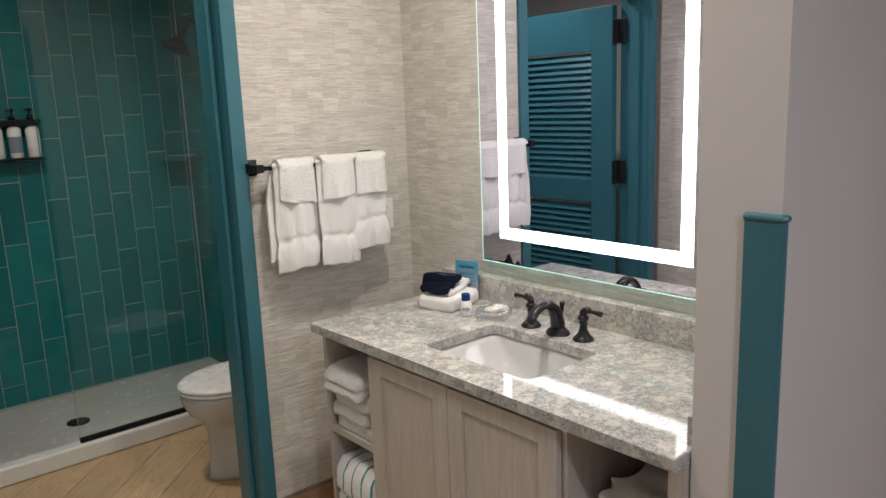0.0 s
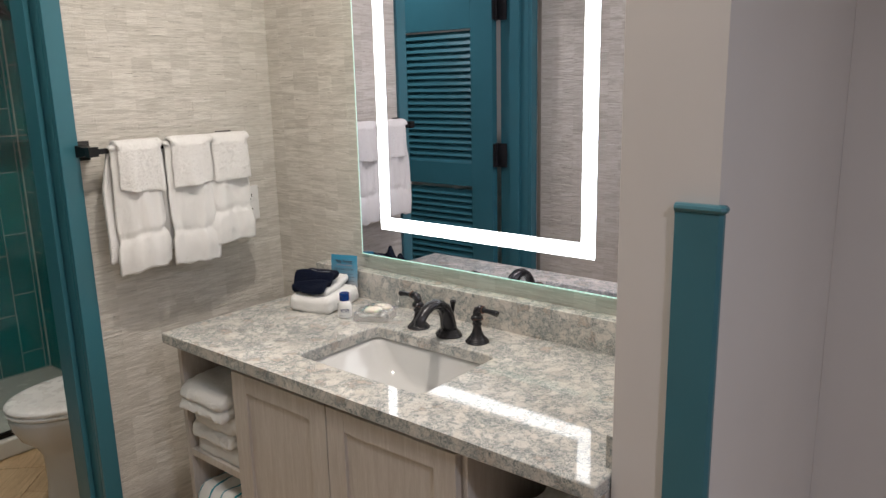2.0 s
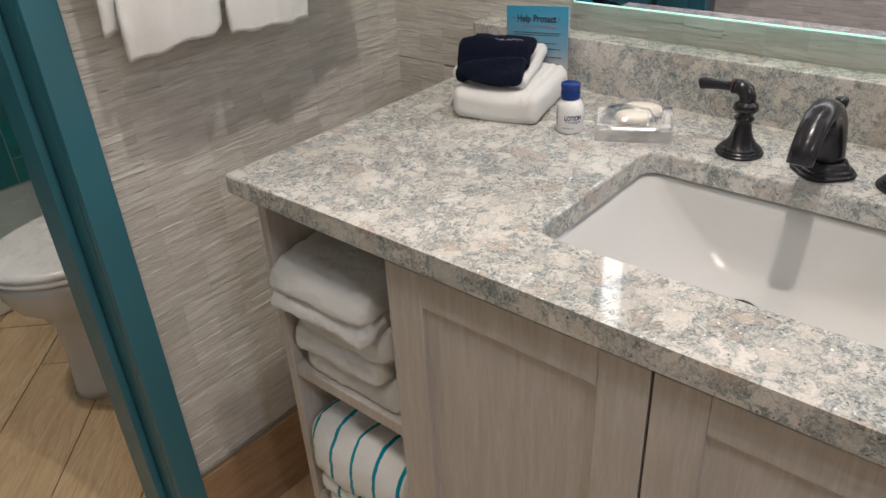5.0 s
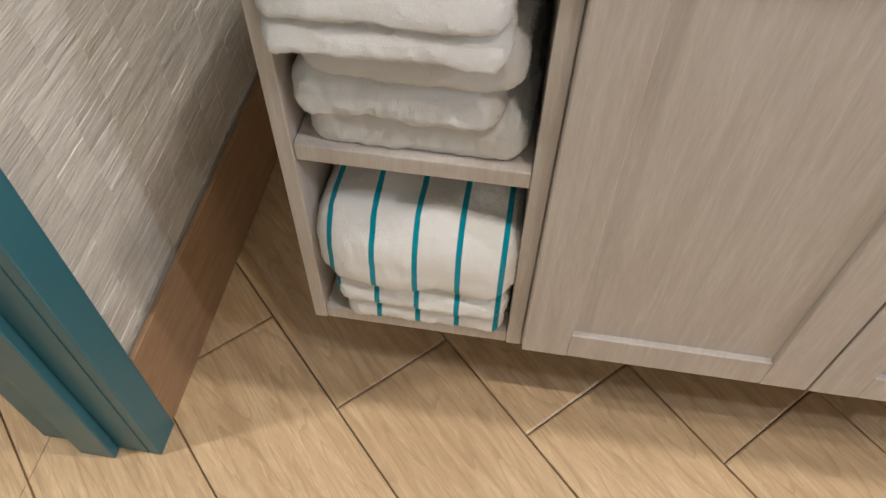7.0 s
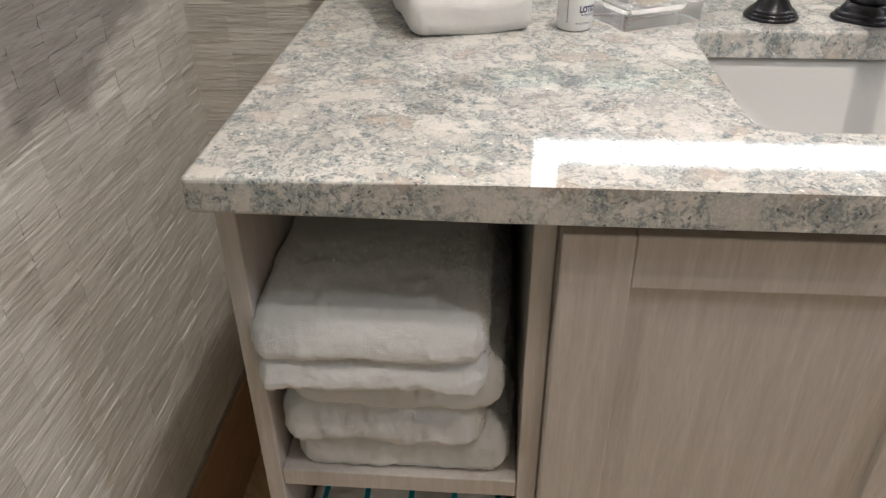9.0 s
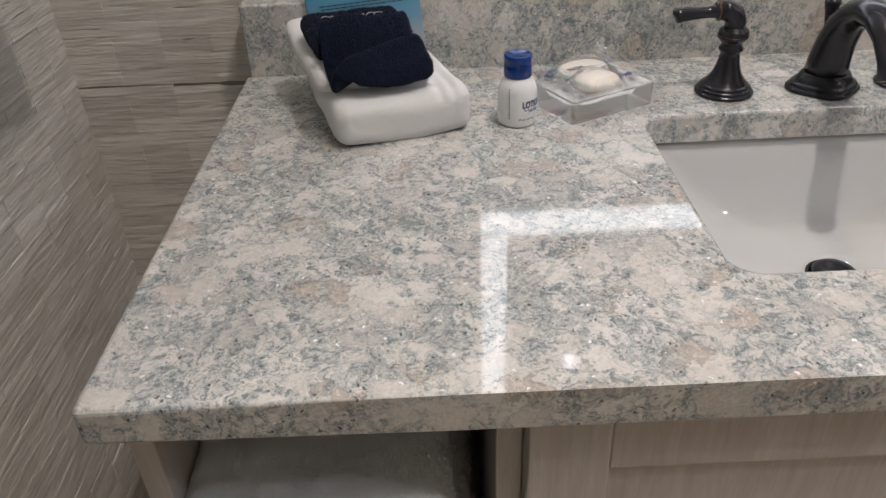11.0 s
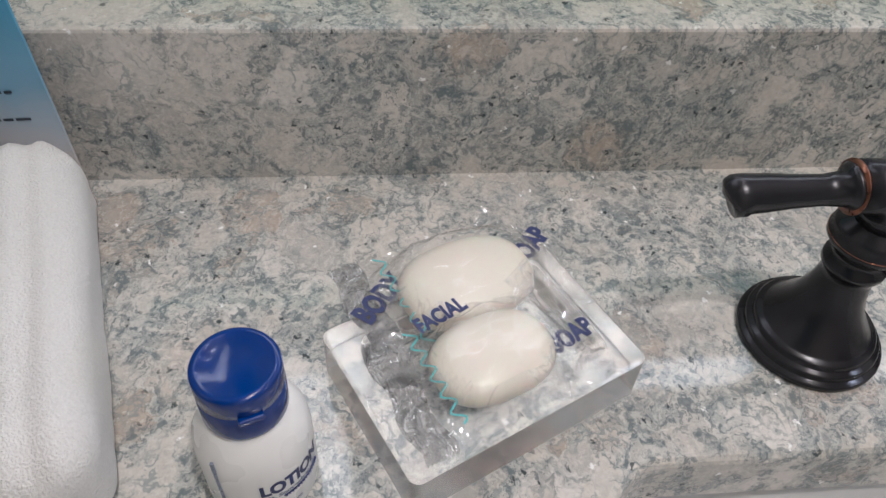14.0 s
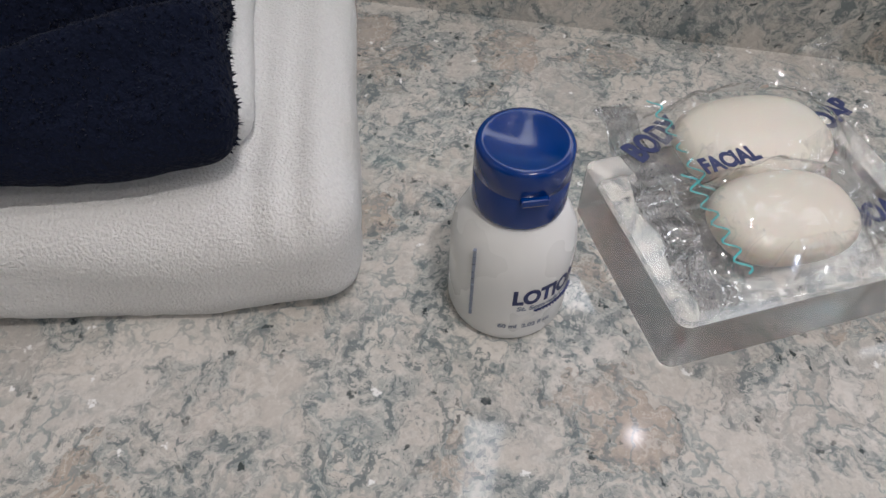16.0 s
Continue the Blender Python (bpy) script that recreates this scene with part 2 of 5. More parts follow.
M = dict(
    granite=make_granite(),
    stone_piece=make_ledger("ledger_stone", False),
    stone_bulk=make_ledger("ledger_stone_field", True),
    mortar=plain("stone_mortar", (0.26, 0.245, 0.215), 0.9),
    cabinet=make_wood("limed_oak", (0.49, 0.445, 0.405, 1), (0.61, 0.57, 0.53, 1), (14, 14, 1.1), rough=0.42, bump=0.1),
    carcass=plain("cabinet_carcass", (0.42, 0.375, 0.335), 0.5, vary=0.08, scale=20),
    plank=make_wood("wood_look_tile", (0.48, 0.33, 0.185, 1), (0.68, 0.505, 0.305, 1), (1.1, 9, 6), (0, 0, radians(-45)), rough=0.40, rand=0.32, rings=0.42),
    base_tile=make_wood("wood_look_base", (0.30, 0.18, 0.10, 1), (0.44, 0.29, 0.17, 1), (1.6, 14, 14), rough=0.45),
    grout=plain("floor_grout", (0.20, 0.14, 0.09), 0.9),
    teal=plain("teal_paint", (0.035, 0.150, 0.195), 0.33, vary=0.05, scale=4, bump=0.04, bscale=90),
    glaze=make_glaze("teal_glazed_tile"),
    tile_grout=plain("pale_grout", (0.34, 0.42, 0.40), 0.85),
    wall=plain("wall_paint", (0.66, 0.625, 0.61), 0.6, vary=0.03, scale=3, bump=0.10, bscale=260),
    ceiling=plain("ceiling_paint", (0.78, 0.77, 0.75), 0.7, vary=0.02),
    porcelain=plain("white_porcelain", (0.58, 0.58, 0.57), 0.06, vary=0.01),
    pan=plain("shower_pan_acrylic", (0.74, 0.75, 0.72), 0.25, vary=0.03),
    bronze=plain("oil_rubbed_bronze", (0.027, 0.027, 0.032), 0.23, 0.45, vary=0.07, scale=40),
    copper=plain("copper_wear", (0.22, 0.095, 0.06), 0.3, 0.9, vary=0.2, scale=60),
    black=plain("black_metal", (0.012, 0.012, 0.013), 0.35, 0.5),
    chrome=plain("chrome", (0.7, 0.7, 0.72), 0.12, 1.0),
    terry=make_terry("white_towelling", (0.82, 0.815, 0.80, 1)),
    navy=make_terry("navy_towelling", (0.005, 0.008, 0.021, 1), 420, 0.95, 0.03),
    striped=make_striped("striped_towelling"),
    mirror=Nodes("mirror_silver").done((0.80, 0.805, 0.92, 1), 0.0, 1.0),
    edge_glass=make_emit("mirror_glass_edge", (0.34, 0.85, 0.70, 1), 1.0),
    led=make_emit("frosted_light_band", (0.96, 0.98, 1.0, 1), 5.5),
    backglow=make_emit("mirror_back_light", (0.62, 1.0, 0.86, 1), 2.1),
    downlight=make_emit("downlight_lens", (1.0, 0.9, 0.78, 1), 20.0),
    plastic=plain("white_plastic", (0.78, 0.78, 0.77), 0.28, vary=0.02),
    milky=plain("milky_acrylic", (0.74, 0.745, 0.76), 0.22, vary=0.02, Subsurface_Weight=0.2),
    tissue=plain("tissue_paper", (0.90, 0.90, 0.885), 0.9, vary=0.02, bump=0.1, bscale=120),
    cap=plain("blue_cap", (0.0, 0.030, 0.19), 0.15, vary=0.1, scale=60),
    ink=plain("navy_ink", (0.02, 0.03, 0.11), 0.5),
    dark_ink=plain("dark_ink", (0.02, 0.03, 0.045), 0.5),
    faint_ink=plain("faint_ink", (0.22, 0.25, 0.32), 0.5),
    aqua_ink=plain("aqua_ink", (0.10, 0.45, 0.47), 0.5),
    silver_thread=plain("silver_thread", (0.42, 0.43, 0.46), 0.6),
    soap=plain("cream_soap", (0.74, 0.69, 0.61), 0.32, vary=0.02, Subsurface_Weight=0.15),
    frosted=Nodes("frosted_acrylic").done((0.92, 0.925, 0.935, 1), 0.13, 0.0, None, Transmission_Weight=0.95, IOR=1.46),
    glass=make_glass("shower_glass", 0.0, 1.45, (0.93, 0.98, 0.96, 1)),
    film=make_film("clear_film", 0.22, 0.9, 1.9),
    film_seal=make_film("crimped_film", 0.55, 1.0, 2.2),
    film_smooth=make_film("clear_film_taut", 0.02, 0.35, 0.5),
    card=make_card(),
)
# ---- mesh helpers ----


def base_of(ob):
    while ob.parent:
        ob = ob.parent
    return ob.location


def finish(name, bm, material, smooth=False):
    me = bpy.data.meshes.new(name)
    bmesh.ops.recalc_face_normals(bm, faces=bm.faces[:])
    bm.to_mesh(me)
    bm.free()
    me.materials.append(material)
    if smooth:
        for p in me.polygons:
            p.use_smooth = True
    return me


def part(name, bm, material, parent, label="", smooth=False):
    """Links a bmesh, made in world places, as one mesh under a thing."""
    me = finish(name, bm, material, smooth)
    me.transform(Matrix.Translation(-Vector(base_of(parent))))
    ob = new(name, me)
    ob.parent = parent
    return tagged(ob, label)


def thing(name, at, label, category, group="", kind=""):
    ob = new(name)
    ob.empty_display_size = 0.02
    ob.location = at
    return tagged(ob, label, category, group, kind)


def solid(name, bm, material, label, category, kind="", group="", smooth=False):
    return tagged(new(name, finish(name, bm, material, smooth)), label, category, group, kind)


def box(x0, x1, y0, y1, z0, z1, bevel=0.0, seg=2, bm=None, turn=None):
    b = bmesh.new()
    bmesh.ops.create_cube(b, size=1, matrix=Matrix.Translation(((x0 + x1) / 2, (y0 + y1) / 2, (z0 + z1) / 2)) @ Matrix.Diagonal((abs(x1 - x0), abs(y1 - y0), abs(z1 - z0), 1)))
    if bevel:
        bmesh.ops.bevel(b, geom=b.edges[:], offset=bevel, segments=seg, profile=0.5, affect="EDGES")
    if turn is not None:
        b.transform(turn)
    return merge(bm, b)


def merge(bm, b):
    if bm is None:
        return b
    tmp = bpy.data.meshes.new("tmp")
    b.to_mesh(tmp)
    b.free()
    bm.from_mesh(tmp)
    bpy.data.meshes.remove(tmp)
    return bm


def lathe(profile, seg=32, at=(0, 0, 0), bm=None, turn=None):
    """profile: (radius, z) from foot to top."""
    b = bmesh.new()
    rings = []
    for r, z in profile:
        if r < 1e-6:
            rings.append([b.verts.new((0, 0, z))])
        else:
            rings.append([b.verts.new((r * math.cos(2 * math.pi * i / seg), r * math.sin(2 * math.pi * i / seg), z)) for i in range(seg)])
    for a, c in zip(rings, rings[1:]):
        for i in range(seg):
            j = (i + 1) % seg
            quad = [a[i % len(a)], a[j % len(a)], c[j % len(c)], c[i % len(c)]]
            quad = list(dict.fromkeys(quad))
            if len(quad) > 2:
                b.faces.new(quad)
    for ring, flip in ((rings[0], True), (rings[-1], False)):
        if len(ring) > 2:
            b.faces.new(ring[::-1] if flip else ring)
    m = Matrix.Translation(at) @ (turn if turn is not None else Matrix.Identity(4))
    b.transform(m)
    return merge(bm, b)


def sweep(path, seg=16, bm=None, up=(0, 0, 1)):
    """path: rows of (place, half width, half height); an oval tube along it."""
    b = bmesh.new()
    pts = [Vector(p) for p, *_ in path]
    rings = []
    for i, (p, wd, ht) in enumerate(path):
        d = (pts[min(i + 1, len(pts) - 1)] - pts[max(i - 1, 0)]).normalized()
        side = d.cross(Vector(up))
        side = side.normalized() if side.length > 1e-4 else Vector((0, 1, 0))
        top = side.cross(d).normalized()
        rings.append([b.verts.new(Vector(p) + side * wd * math.cos(a) + top * ht * math.sin(a)) for a in (2 * math.pi * k / seg for k in range(seg))])
    for a, c in zip(rings, rings[1:]):
        for i in range(seg):
            b.faces.new((a[i], a[(i + 1) % seg], c[(i + 1) % seg], c[i]))
    b.faces.new(rings[0][::-1])
    b.faces.new(rings[-1])
    return merge(bm, b)


def wavy(bm, amp, scale, seed=0.0, along=None):
    for v in bm.verts:
        n = noise.noise_vector(v.co * scale + Vector((seed, seed * 1.7, -seed)))
        v.co += Vector(n) * amp if along is None else Vector(along) * n.x * amp


def fine_box(lx, ly, lz, nx, ny, nz, r):
    """A rounded block with an even grid on it, centred on its foot."""
    b = bmesh.new()
    seen = {}

    def vert(i, j, k):
        key = (i, j, k)
        if key not in seen:
            p = Vector((lx * (i / nx - 0.5), ly * (j / ny - 0.5), lz * (k / nz)))
            c = Vector((max(-lx / 2 + r, min(lx / 2 - r, p.x)), max(-ly / 2 + r, min(ly / 2 - r, p.y)), max(r, min(lz - r, p.z))))
            d = p - c
            seen[key] = b.verts.new(c + d.normalized() * r if d.length > r * 0.999 and d.length > 1e-7 else p)
        return seen[key]

    for i in range(nx):
        for j in range(ny):
            for k in (0, nz):
                b.faces.new((vert(i, j, k), vert(i + 1, j, k), vert(i + 1, j + 1, k), vert(i, j + 1, k)))
    for i in range(nx):
        for k in range(nz):
            for j in (0, ny):
                b.faces.new((vert(i, j, k), vert(i + 1, j, k), vert(i + 1, j, k + 1), vert(i, j, k + 1)))
    for j in range(ny):
        for k in range(nz):
            for i in (0, nx):
                b.faces.new((vert(i, j, k), vert(i, j + 1, k), vert(i, j + 1, k + 1), vert(i, j, k + 1)))
    return b


def pile(bm, count, length, seed):
    """Short standing threads, spread over a cloth, so that its face and rim look woolly."""
    q = random.Random(seed)
    bm.normal_update()
    faces = bm.faces[:]
    total, sums = 0.0, []
    for f in faces:
        total += f.calc_area()
        sums.append(total)
    spots = []
    for f in q.choices(faces, cum_weights=sums, k=count):
        co = [v.co for v in f.verts]
        a, b = q.random(), q.random()
        p = co[0].lerp(co[1], a).lerp(co[-1].lerp(co[-2], a), b)
        lean = Vector((q.uniform(-1, 1), q.uniform(-1, 1), q.uniform(-1, 1)))
        side = f.normal.cross(lean).normalized() * length * 0.22
        spots.append((p - side, p + side, p + (f.normal + lean * 0.55).normalized() * length * q.uniform(0.55, 1.0)))
    for trio in spots:
        bm.faces.new([bm.verts.new(p) for p in trio])
    return bm


def words(name, text, size, material, parent, m, label="", extrude=0.0002, align="CENTER", squeeze=1.0, bold=0.022):
    """Lettering in the built-in font, turned into a mesh."""
    cu = bpy.data.curves.new(name, "FONT")
    cu.body, cu.size, cu.extrude, cu.align_x, cu.resolution_u, cu.offset = text, size, extrude, align, 3, size * bold
    tmp = bpy.data.objects.new(name, cu)
    scene.collection.objects.link(tmp)
    me = bpy.data.meshes.new_from_object(tmp.evaluated_get(bpy.context.evaluated_depsgraph_get()))
    bpy.data.objects.remove(tmp)
    me.transform(Matrix.Translation(-Vector(base_of(parent))) @ m @ Matrix.Diagonal((squeeze, 1, 1, 1)))
    me.materials.clear()
    me.materials.append(material)
    ob = new(name, me)
    ob.parent = parent
    return tagged(ob, label)


# ---- the shell ----
EAST, TOWEL, WEST = 2.212, 2.72, 0.526      # faces of the stone cladding
FRONT, BACK, ENTRY = 1.036, 1.187, 1.050    # faces of the partitions
NORTH = 4.79


def wall(name, x0, x1, y0, y1, z0=0.0, z1=CEIL, material="wall", label="painted plaster wall", bm=None):
    return solid(name, box(x0, x1, y0, y1, z0, z1, bm=bm), M[material], label, "wall", "structure")


floor = solid("floor", box(-1.75, 2.55, -1.75, 5.1, -0.12, -0.006), M["grout"], "brown grout bed under wood-look floor planks", "floor", "structure")
solid("ceiling", box(-1.75, 2.55, -1.75, 5.1, CEIL, CEIL + 0.1), M["ceiling"], "white painted ceiling", "ceiling", "structure")
wall_east = wall("wall_east", EAST + 0.014, 2.36, BACK + 0.001, 5.1, label="wall behind the mirror, clad in grey strip stone")
wall_towel = wall("wall_towel", 1.525, EAST + 0.012, TOWEL + 0.014, TOWEL + 0.15, label="wall with towel bar, clad in grey strip stone")
wall_head = wall("wall_over_door", WEST - 0.01, 1.523, TOWEL + 0.014, TOWEL + 0.15, 2.03, CEIL, label="wall over the doorway")
wall_west = wall("wall_west", 0.41, WEST - 0.014, ENTRY + 0.022, TOWEL + 0.15, label="wall opposite the mirror, clad in grey strip stone")
wall("wall_partition_right", 1.667, 2.42, FRONT, BACK, label="white painted end of the partition beside the vanity")
wall("wall_partition_left", -1.6, WEST - 0.002, ENTRY, ENTRY + 0.02, label="white painted wall beside the opening")
wall("wall_partition_left_core", -1.6, 0.408, ENTRY + 0.022, BACK, label="unseen plaster wall behind the entry")
wall("wall_entry_east", 2.40, 2.55, -1.75, FRONT - 0.0005, label="pale unseen plaster wall closing off the entry")
# The next two walls are unseen; they are added to close the entry.
wall("wall_entry_south", -1.75, 2.378, -1.75, -1.6, label="unseen plaster wall behind the entry")
wall("wall_entry_west", -1.75, -1.602, -1.598, ENTRY - 0.004, label="unseen plaster wall closing off the entry")
wall_north = wall("wall_north", -0.3, EAST + 0.012, NORTH + 0.012, 5.1, material="tile_grout", label="shower wall bedded in pale grout")
# The next two are unseen, added to close off the toilet room.
wall("wall_toilet_west", -0.45, -0.3, TOWEL + 0.152, 5.1, label="unseen plaster wall closing off the toilet room")
wall("wall_toilet_south", -0.298, 0.408, TOWEL + 0.0, TOWEL + 0.15, label="unseen plaster wall closing off the toilet room")
shower_side = wall("wall_shower_side", EAST + 0.004, EAST + 0.0125, 3.97, NORTH + 0.010, material="tile_grout", label="shower side wall bedded in pale grout")

# ---- doorway to the toilet room ----
OPEN0, OPEN1, HEAD = 0.604, 1.506, 2.04     # clear opening in x, height


def door_frame():
    fr = thing("door_1", (1.5, TOWEL, 0), "teal painted steel door frame with the louvred door swung open", "door", kind="structure")

    def post(x_face, out, name):
        # out: +1 where the face of the frame lies towards +x of the opening
        a, b = sorted((x_face, x_face + out * 0.05))
        bm = box(a, b, TOWEL - 0.014, TOWEL + 0.004, 0, HEAD + 0.05, 0.002)
        a, b = sorted((x_face, x_face + out * 0.018))
        box(a, b, TOWEL + 0.005, TOWEL + 0.17, 0, HEAD, 0.002, bm=bm)
        a, b = sorted((x_face - out * 0.016, x_face - out * 0.0005))
        box(a, b, TOWEL + 0.05, TOWEL + 0.105, 0, HEAD, 0.002, bm=bm)
        part(name, bm, M["teal"], fr)

    post(OPEN1, 1, "jamb")
    post(OPEN0, -1, "jamb")
    bm = box(OPEN0 + 0.001, OPEN1 - 0.001, TOWEL - 0.014, TOWEL + 0.004, HEAD, HEAD + 0.05, 0.002)
    box(OPEN0 + 0.001, OPEN1 - 0.001, TOWEL + 0.005, TOWEL + 0.17, HEAD + 0.001, HEAD + 0.009, 0.002, bm=bm)
    part("header", bm, M["teal"], fr)
    # leaf, open into the toilet room, along +y
    x0, x1, y0, y1, z0, z1 = 0.616, 0.656, TOWEL + 0.185, TOWEL + 1.045, 0.012, 2.0
    leaf = box(x0, x1, y0, y0 + 0.135, z0, z1, 0.0015)
    box(x0, x1, y1 - 0.135, y1, z0, z1, 0.0015, bm=leaf)
    for a, b in ((z0, 0.25), (0.98, 1.10), (1.78, z1)):
        box(x0 + 0.001, x1 - 0.001, y0 + 0.1355, y1 - 0.1355, a, b, 0.0015, bm=leaf)
    lf = part("door_leaf", leaf, M["teal"], fr, "teal louvred door leaf")
    first = None
    for lo, hi in ((0.26, 0.975), (1.105, 1.775)):
        z = lo + 0.012
        while z < hi - 0.01:
            if first is None:
                bm = box(-0.0205, 0.0205, y0 + 0.136, y1 - 0.136, -0.003, 0.003, 0.0015, turn=Matrix.Rotation(radians(57), 4, "Y"))
                first = finish("louvre_slat", bm, M["teal"])
                first.transform(Matrix.Translation((0.636 - 1.5, -TOWEL, 0)))
            ob = new("louvre_slat", first)
            ob.parent = lf
            ob.location = (0, 0, z)
            z += 0.0335
    for hz in (0.28, 1.15, 1.87):
        bm = box(0.622, 0.628, TOWEL + 0.118, TOWEL + 0.205, hz - 0.06, hz + 0.06, 0.001)
        lathe([(0.007, -0.062), (0.007, 0.062)], 12, (0.633, TOWEL + 0.176, hz), bm)
        box(0.633, 0.660, TOWEL + 0.172, TOWEL + 0.181, hz - 0.058, hz + 0.058, 0.001, bm=bm)
        part("hinge", bm, M["bronze"], fr, "dark bronze hinge")
    return fr


door_frame()


def corner_guard(x, y, sx, sy, name, label, leg=0.060, side=0.0):
    """Teal angle round a wall corner, with a moulded cap at its head. sx, sy: the way the wall goes from the corner."""
    g = thing(name, (x, y, 0), label, "corner guard", "corner guards")
    t, top = 0.009, 1.334
    side = side or leg
    bm = bmesh.new()
    out = [(side * sx, 0), (side * sx, -t * sy), (-t * sx * 0.45, -t * sy), (-t * sx, -t * sy * 0.45), (-t * sx, leg * sy), (0, leg * sy), (0, 0)]
    for z0, z1, grow in ((0.0, top, 0.0),):
        lo = [bm.verts.new((x + a, y + b, z0)) for a, b in out]
        hi = [bm.verts.new((x + a, y + b, z1)) for a, b in out]
        for i in range(len(out)):
            j = (i + 1) % len(out)
            bm.faces.new((lo[i], lo[j], hi[j], hi[i]))
        bm.faces.new(hi)
        bm.faces.new(lo[::-1])
    part("guard", bm, M["teal"], g)
    bm = bmesh.new()
    rings = []
    for grow, z in ((0.0, top + 0.0005), (0.003, top + 0.003), (0.0055, top + 0.007), (0.004, top + 0.011), (0.0, top + 0.0135)):
        c = t + grow
        loop = [(side * sx, 0), (side * sx, -c * sy), (-c * sx * 0.6, -c * sy), (-c * sx, -c * sy * 0.6), (-c * sx, leg * sy), (0, leg * sy), (0, 0)]
        rings.append([bm.verts.new((x + a, y + b, z)) for a, b in loop])
    for a, b in zip(rings, rings[1:]):
        for i in range(7):
            bm.faces.new((a[i], a[(i + 1) % 7], b[(i + 1) % 7], b[i]))
    bm.faces.new(rings[-1])
    bm.faces.new(rings[0][::-1])
    part("cap", bm, M["teal"], g, "rounded teal cap")
    return g


corner_guard(1.667, FRONT, 1, 1, "corner_guard", "teal painted corner guard with rounded cap on the white partition", side=0.004)
corner_guard(0.524, ENTRY, -1, 1, "corner_guard", "teal painted corner guard with rounded cap beside the entry", 0.043)
wains = thing("wainscot_panel", (-0.5, ENTRY, 0), "teal wainscot panel with rounded cap rail on the entry wall", "wainscot")
part("panel", box(-1.58, 0.437, ENTRY - 0.011, ENTRY - 0.0002, 0, 1.334, 0.002), M["teal"], wains)
part("cap_rail", box(-1.58, 0.442, ENTRY - 0.019, ENTRY - 0.0004, 1.3345, 1.348, 0.006, 3), M["teal"], wains, "rounded teal cap rail")

# ---- vanity ----
CX0, CX1, CY0, CY1, CZ = 1.615, 2.169, BACK + 0.002, 2.493, 0.880
SX0, SX1, SY0, SY1 = 1.724, 1.999, 1.659, 2.057


def rounded(x0, x1, y0, y1, r, n=6):
    pts = []
    for cx, cy, a0 in ((x1 - r, y1 - r, 0), (x0 + r, y1 - r, 90), (x0 + r, y0 + r, 180), (x1 - r, y0 + r, 270)):
        for i in range(n + 1):
            a = radians(a0 + 90 * i / n)
            pts.append((cx + r * math.cos(a), cy + r * math.sin(a)))
    return pts


def worktop():
    """Stone top with a rounded hole for the bowl and eased edges."""
    bm = bmesh.new()
    hole = rounded(SX0, SX1, SY0, SY1, 0.024)
    n = len(hole)
    outer = []
    hx, hy = (SX0 + SX1) / 2, (SY0 + SY1) / 2
    for px, py in hole:
        # where the line from the bowl's middle through the hole's rim meets the rim of the top
        dx, dy = px - hx, py - hy
        k = min([((CX1 if dx > 0 else CX0) - hx) / dx if abs(dx) > 1e-6 else 1e9, ((CY1 if dy > 0 else CY0) - hy) / dy if abs(dy) > 1e-6 else 1e9])
        outer.append([hx + dx * k, hy + dy * k])
    for cx, cy in ((CX0, CY0), (CX0, CY1), (CX1, CY0), (CX1, CY1)):
        i = min(range(n), key=lambda q: (outer[q][0] - cx) ** 2 + (outer[q][1] - cy) ** 2)
        outer[i] = [cx, cy]
    top_h = [bm.verts.new((*p, CZ)) for p in hole]
    top_o = [bm.verts.new((*p, CZ)) for p in outer]
    bot_h = [bm.verts.new((*p, CZ - 0.03)) for p in hole]
    bot_o = [bm.verts.new((*p, CZ - 0.03)) for p in outer]
    rim = []
    for i in range(n):
        j = (i + 1) % n
        bm.faces.new((top_h[i], top_h[j], top_o[j], top_o[i]))
        bm.faces.new((bot_h[j], bot_h[i], bot_o[i], bot_o[j]))
        bm.faces.new((top_o[i], top_o[j], bot_o[j], bot_o[i]))
        bm.faces.new((top_h[j], top_h[i], bot_h[i], bot_h[j]))
    bm.edges.ensure_lookup_table()
    for e in bm.edges:
        a, b = e.verts
        if abs(a.co.z - CZ) < 1e-6 and abs(b.co.z - CZ) < 1e-6:
            if (a in top_o and b in top_o) or (a in top_h and b in top_h):
                rim.append(e)
        elif a.co.z < CZ - 0.01 and b.co.z < CZ - 0.01 and a in bot_o and b in bot_o:
            rim.append(e)
    for e in bm.edges:
        a, b = e.verts
        if abs(a.co.z - b.co.z) > 0.02 and min((a.co.xy - Vector(c)).length for c in ((CX0, CY1), (CX0, CY0))) < 1e-4:
            rim.append(e)
    bmesh.ops.bevel(bm, geom=rim, offset=0.0045, segments=3, profile=0.5, affect="EDGES")
    return bm


solid("worktop", worktop(), M["granite"], "speckled grey-green quartz worktop with eased edges", "worktop")
solid("backsplash", box(CX1 - 0.003, EAST - 0.001, BACK + 0.022, CY1 - 0.006, CZ - 0.006, 0.965, 0.002), M["granite"], "speckled quartz backsplash along the mirror wall", "backsplash")
solid("side_splash", box(1.684, CX1 - 0.004, BACK + 0.0025, BACK + 0.021, CZ - 0.006, 0.940, 0.002), M["granite"], "speckled quartz side splash against the partition", "backsplash")


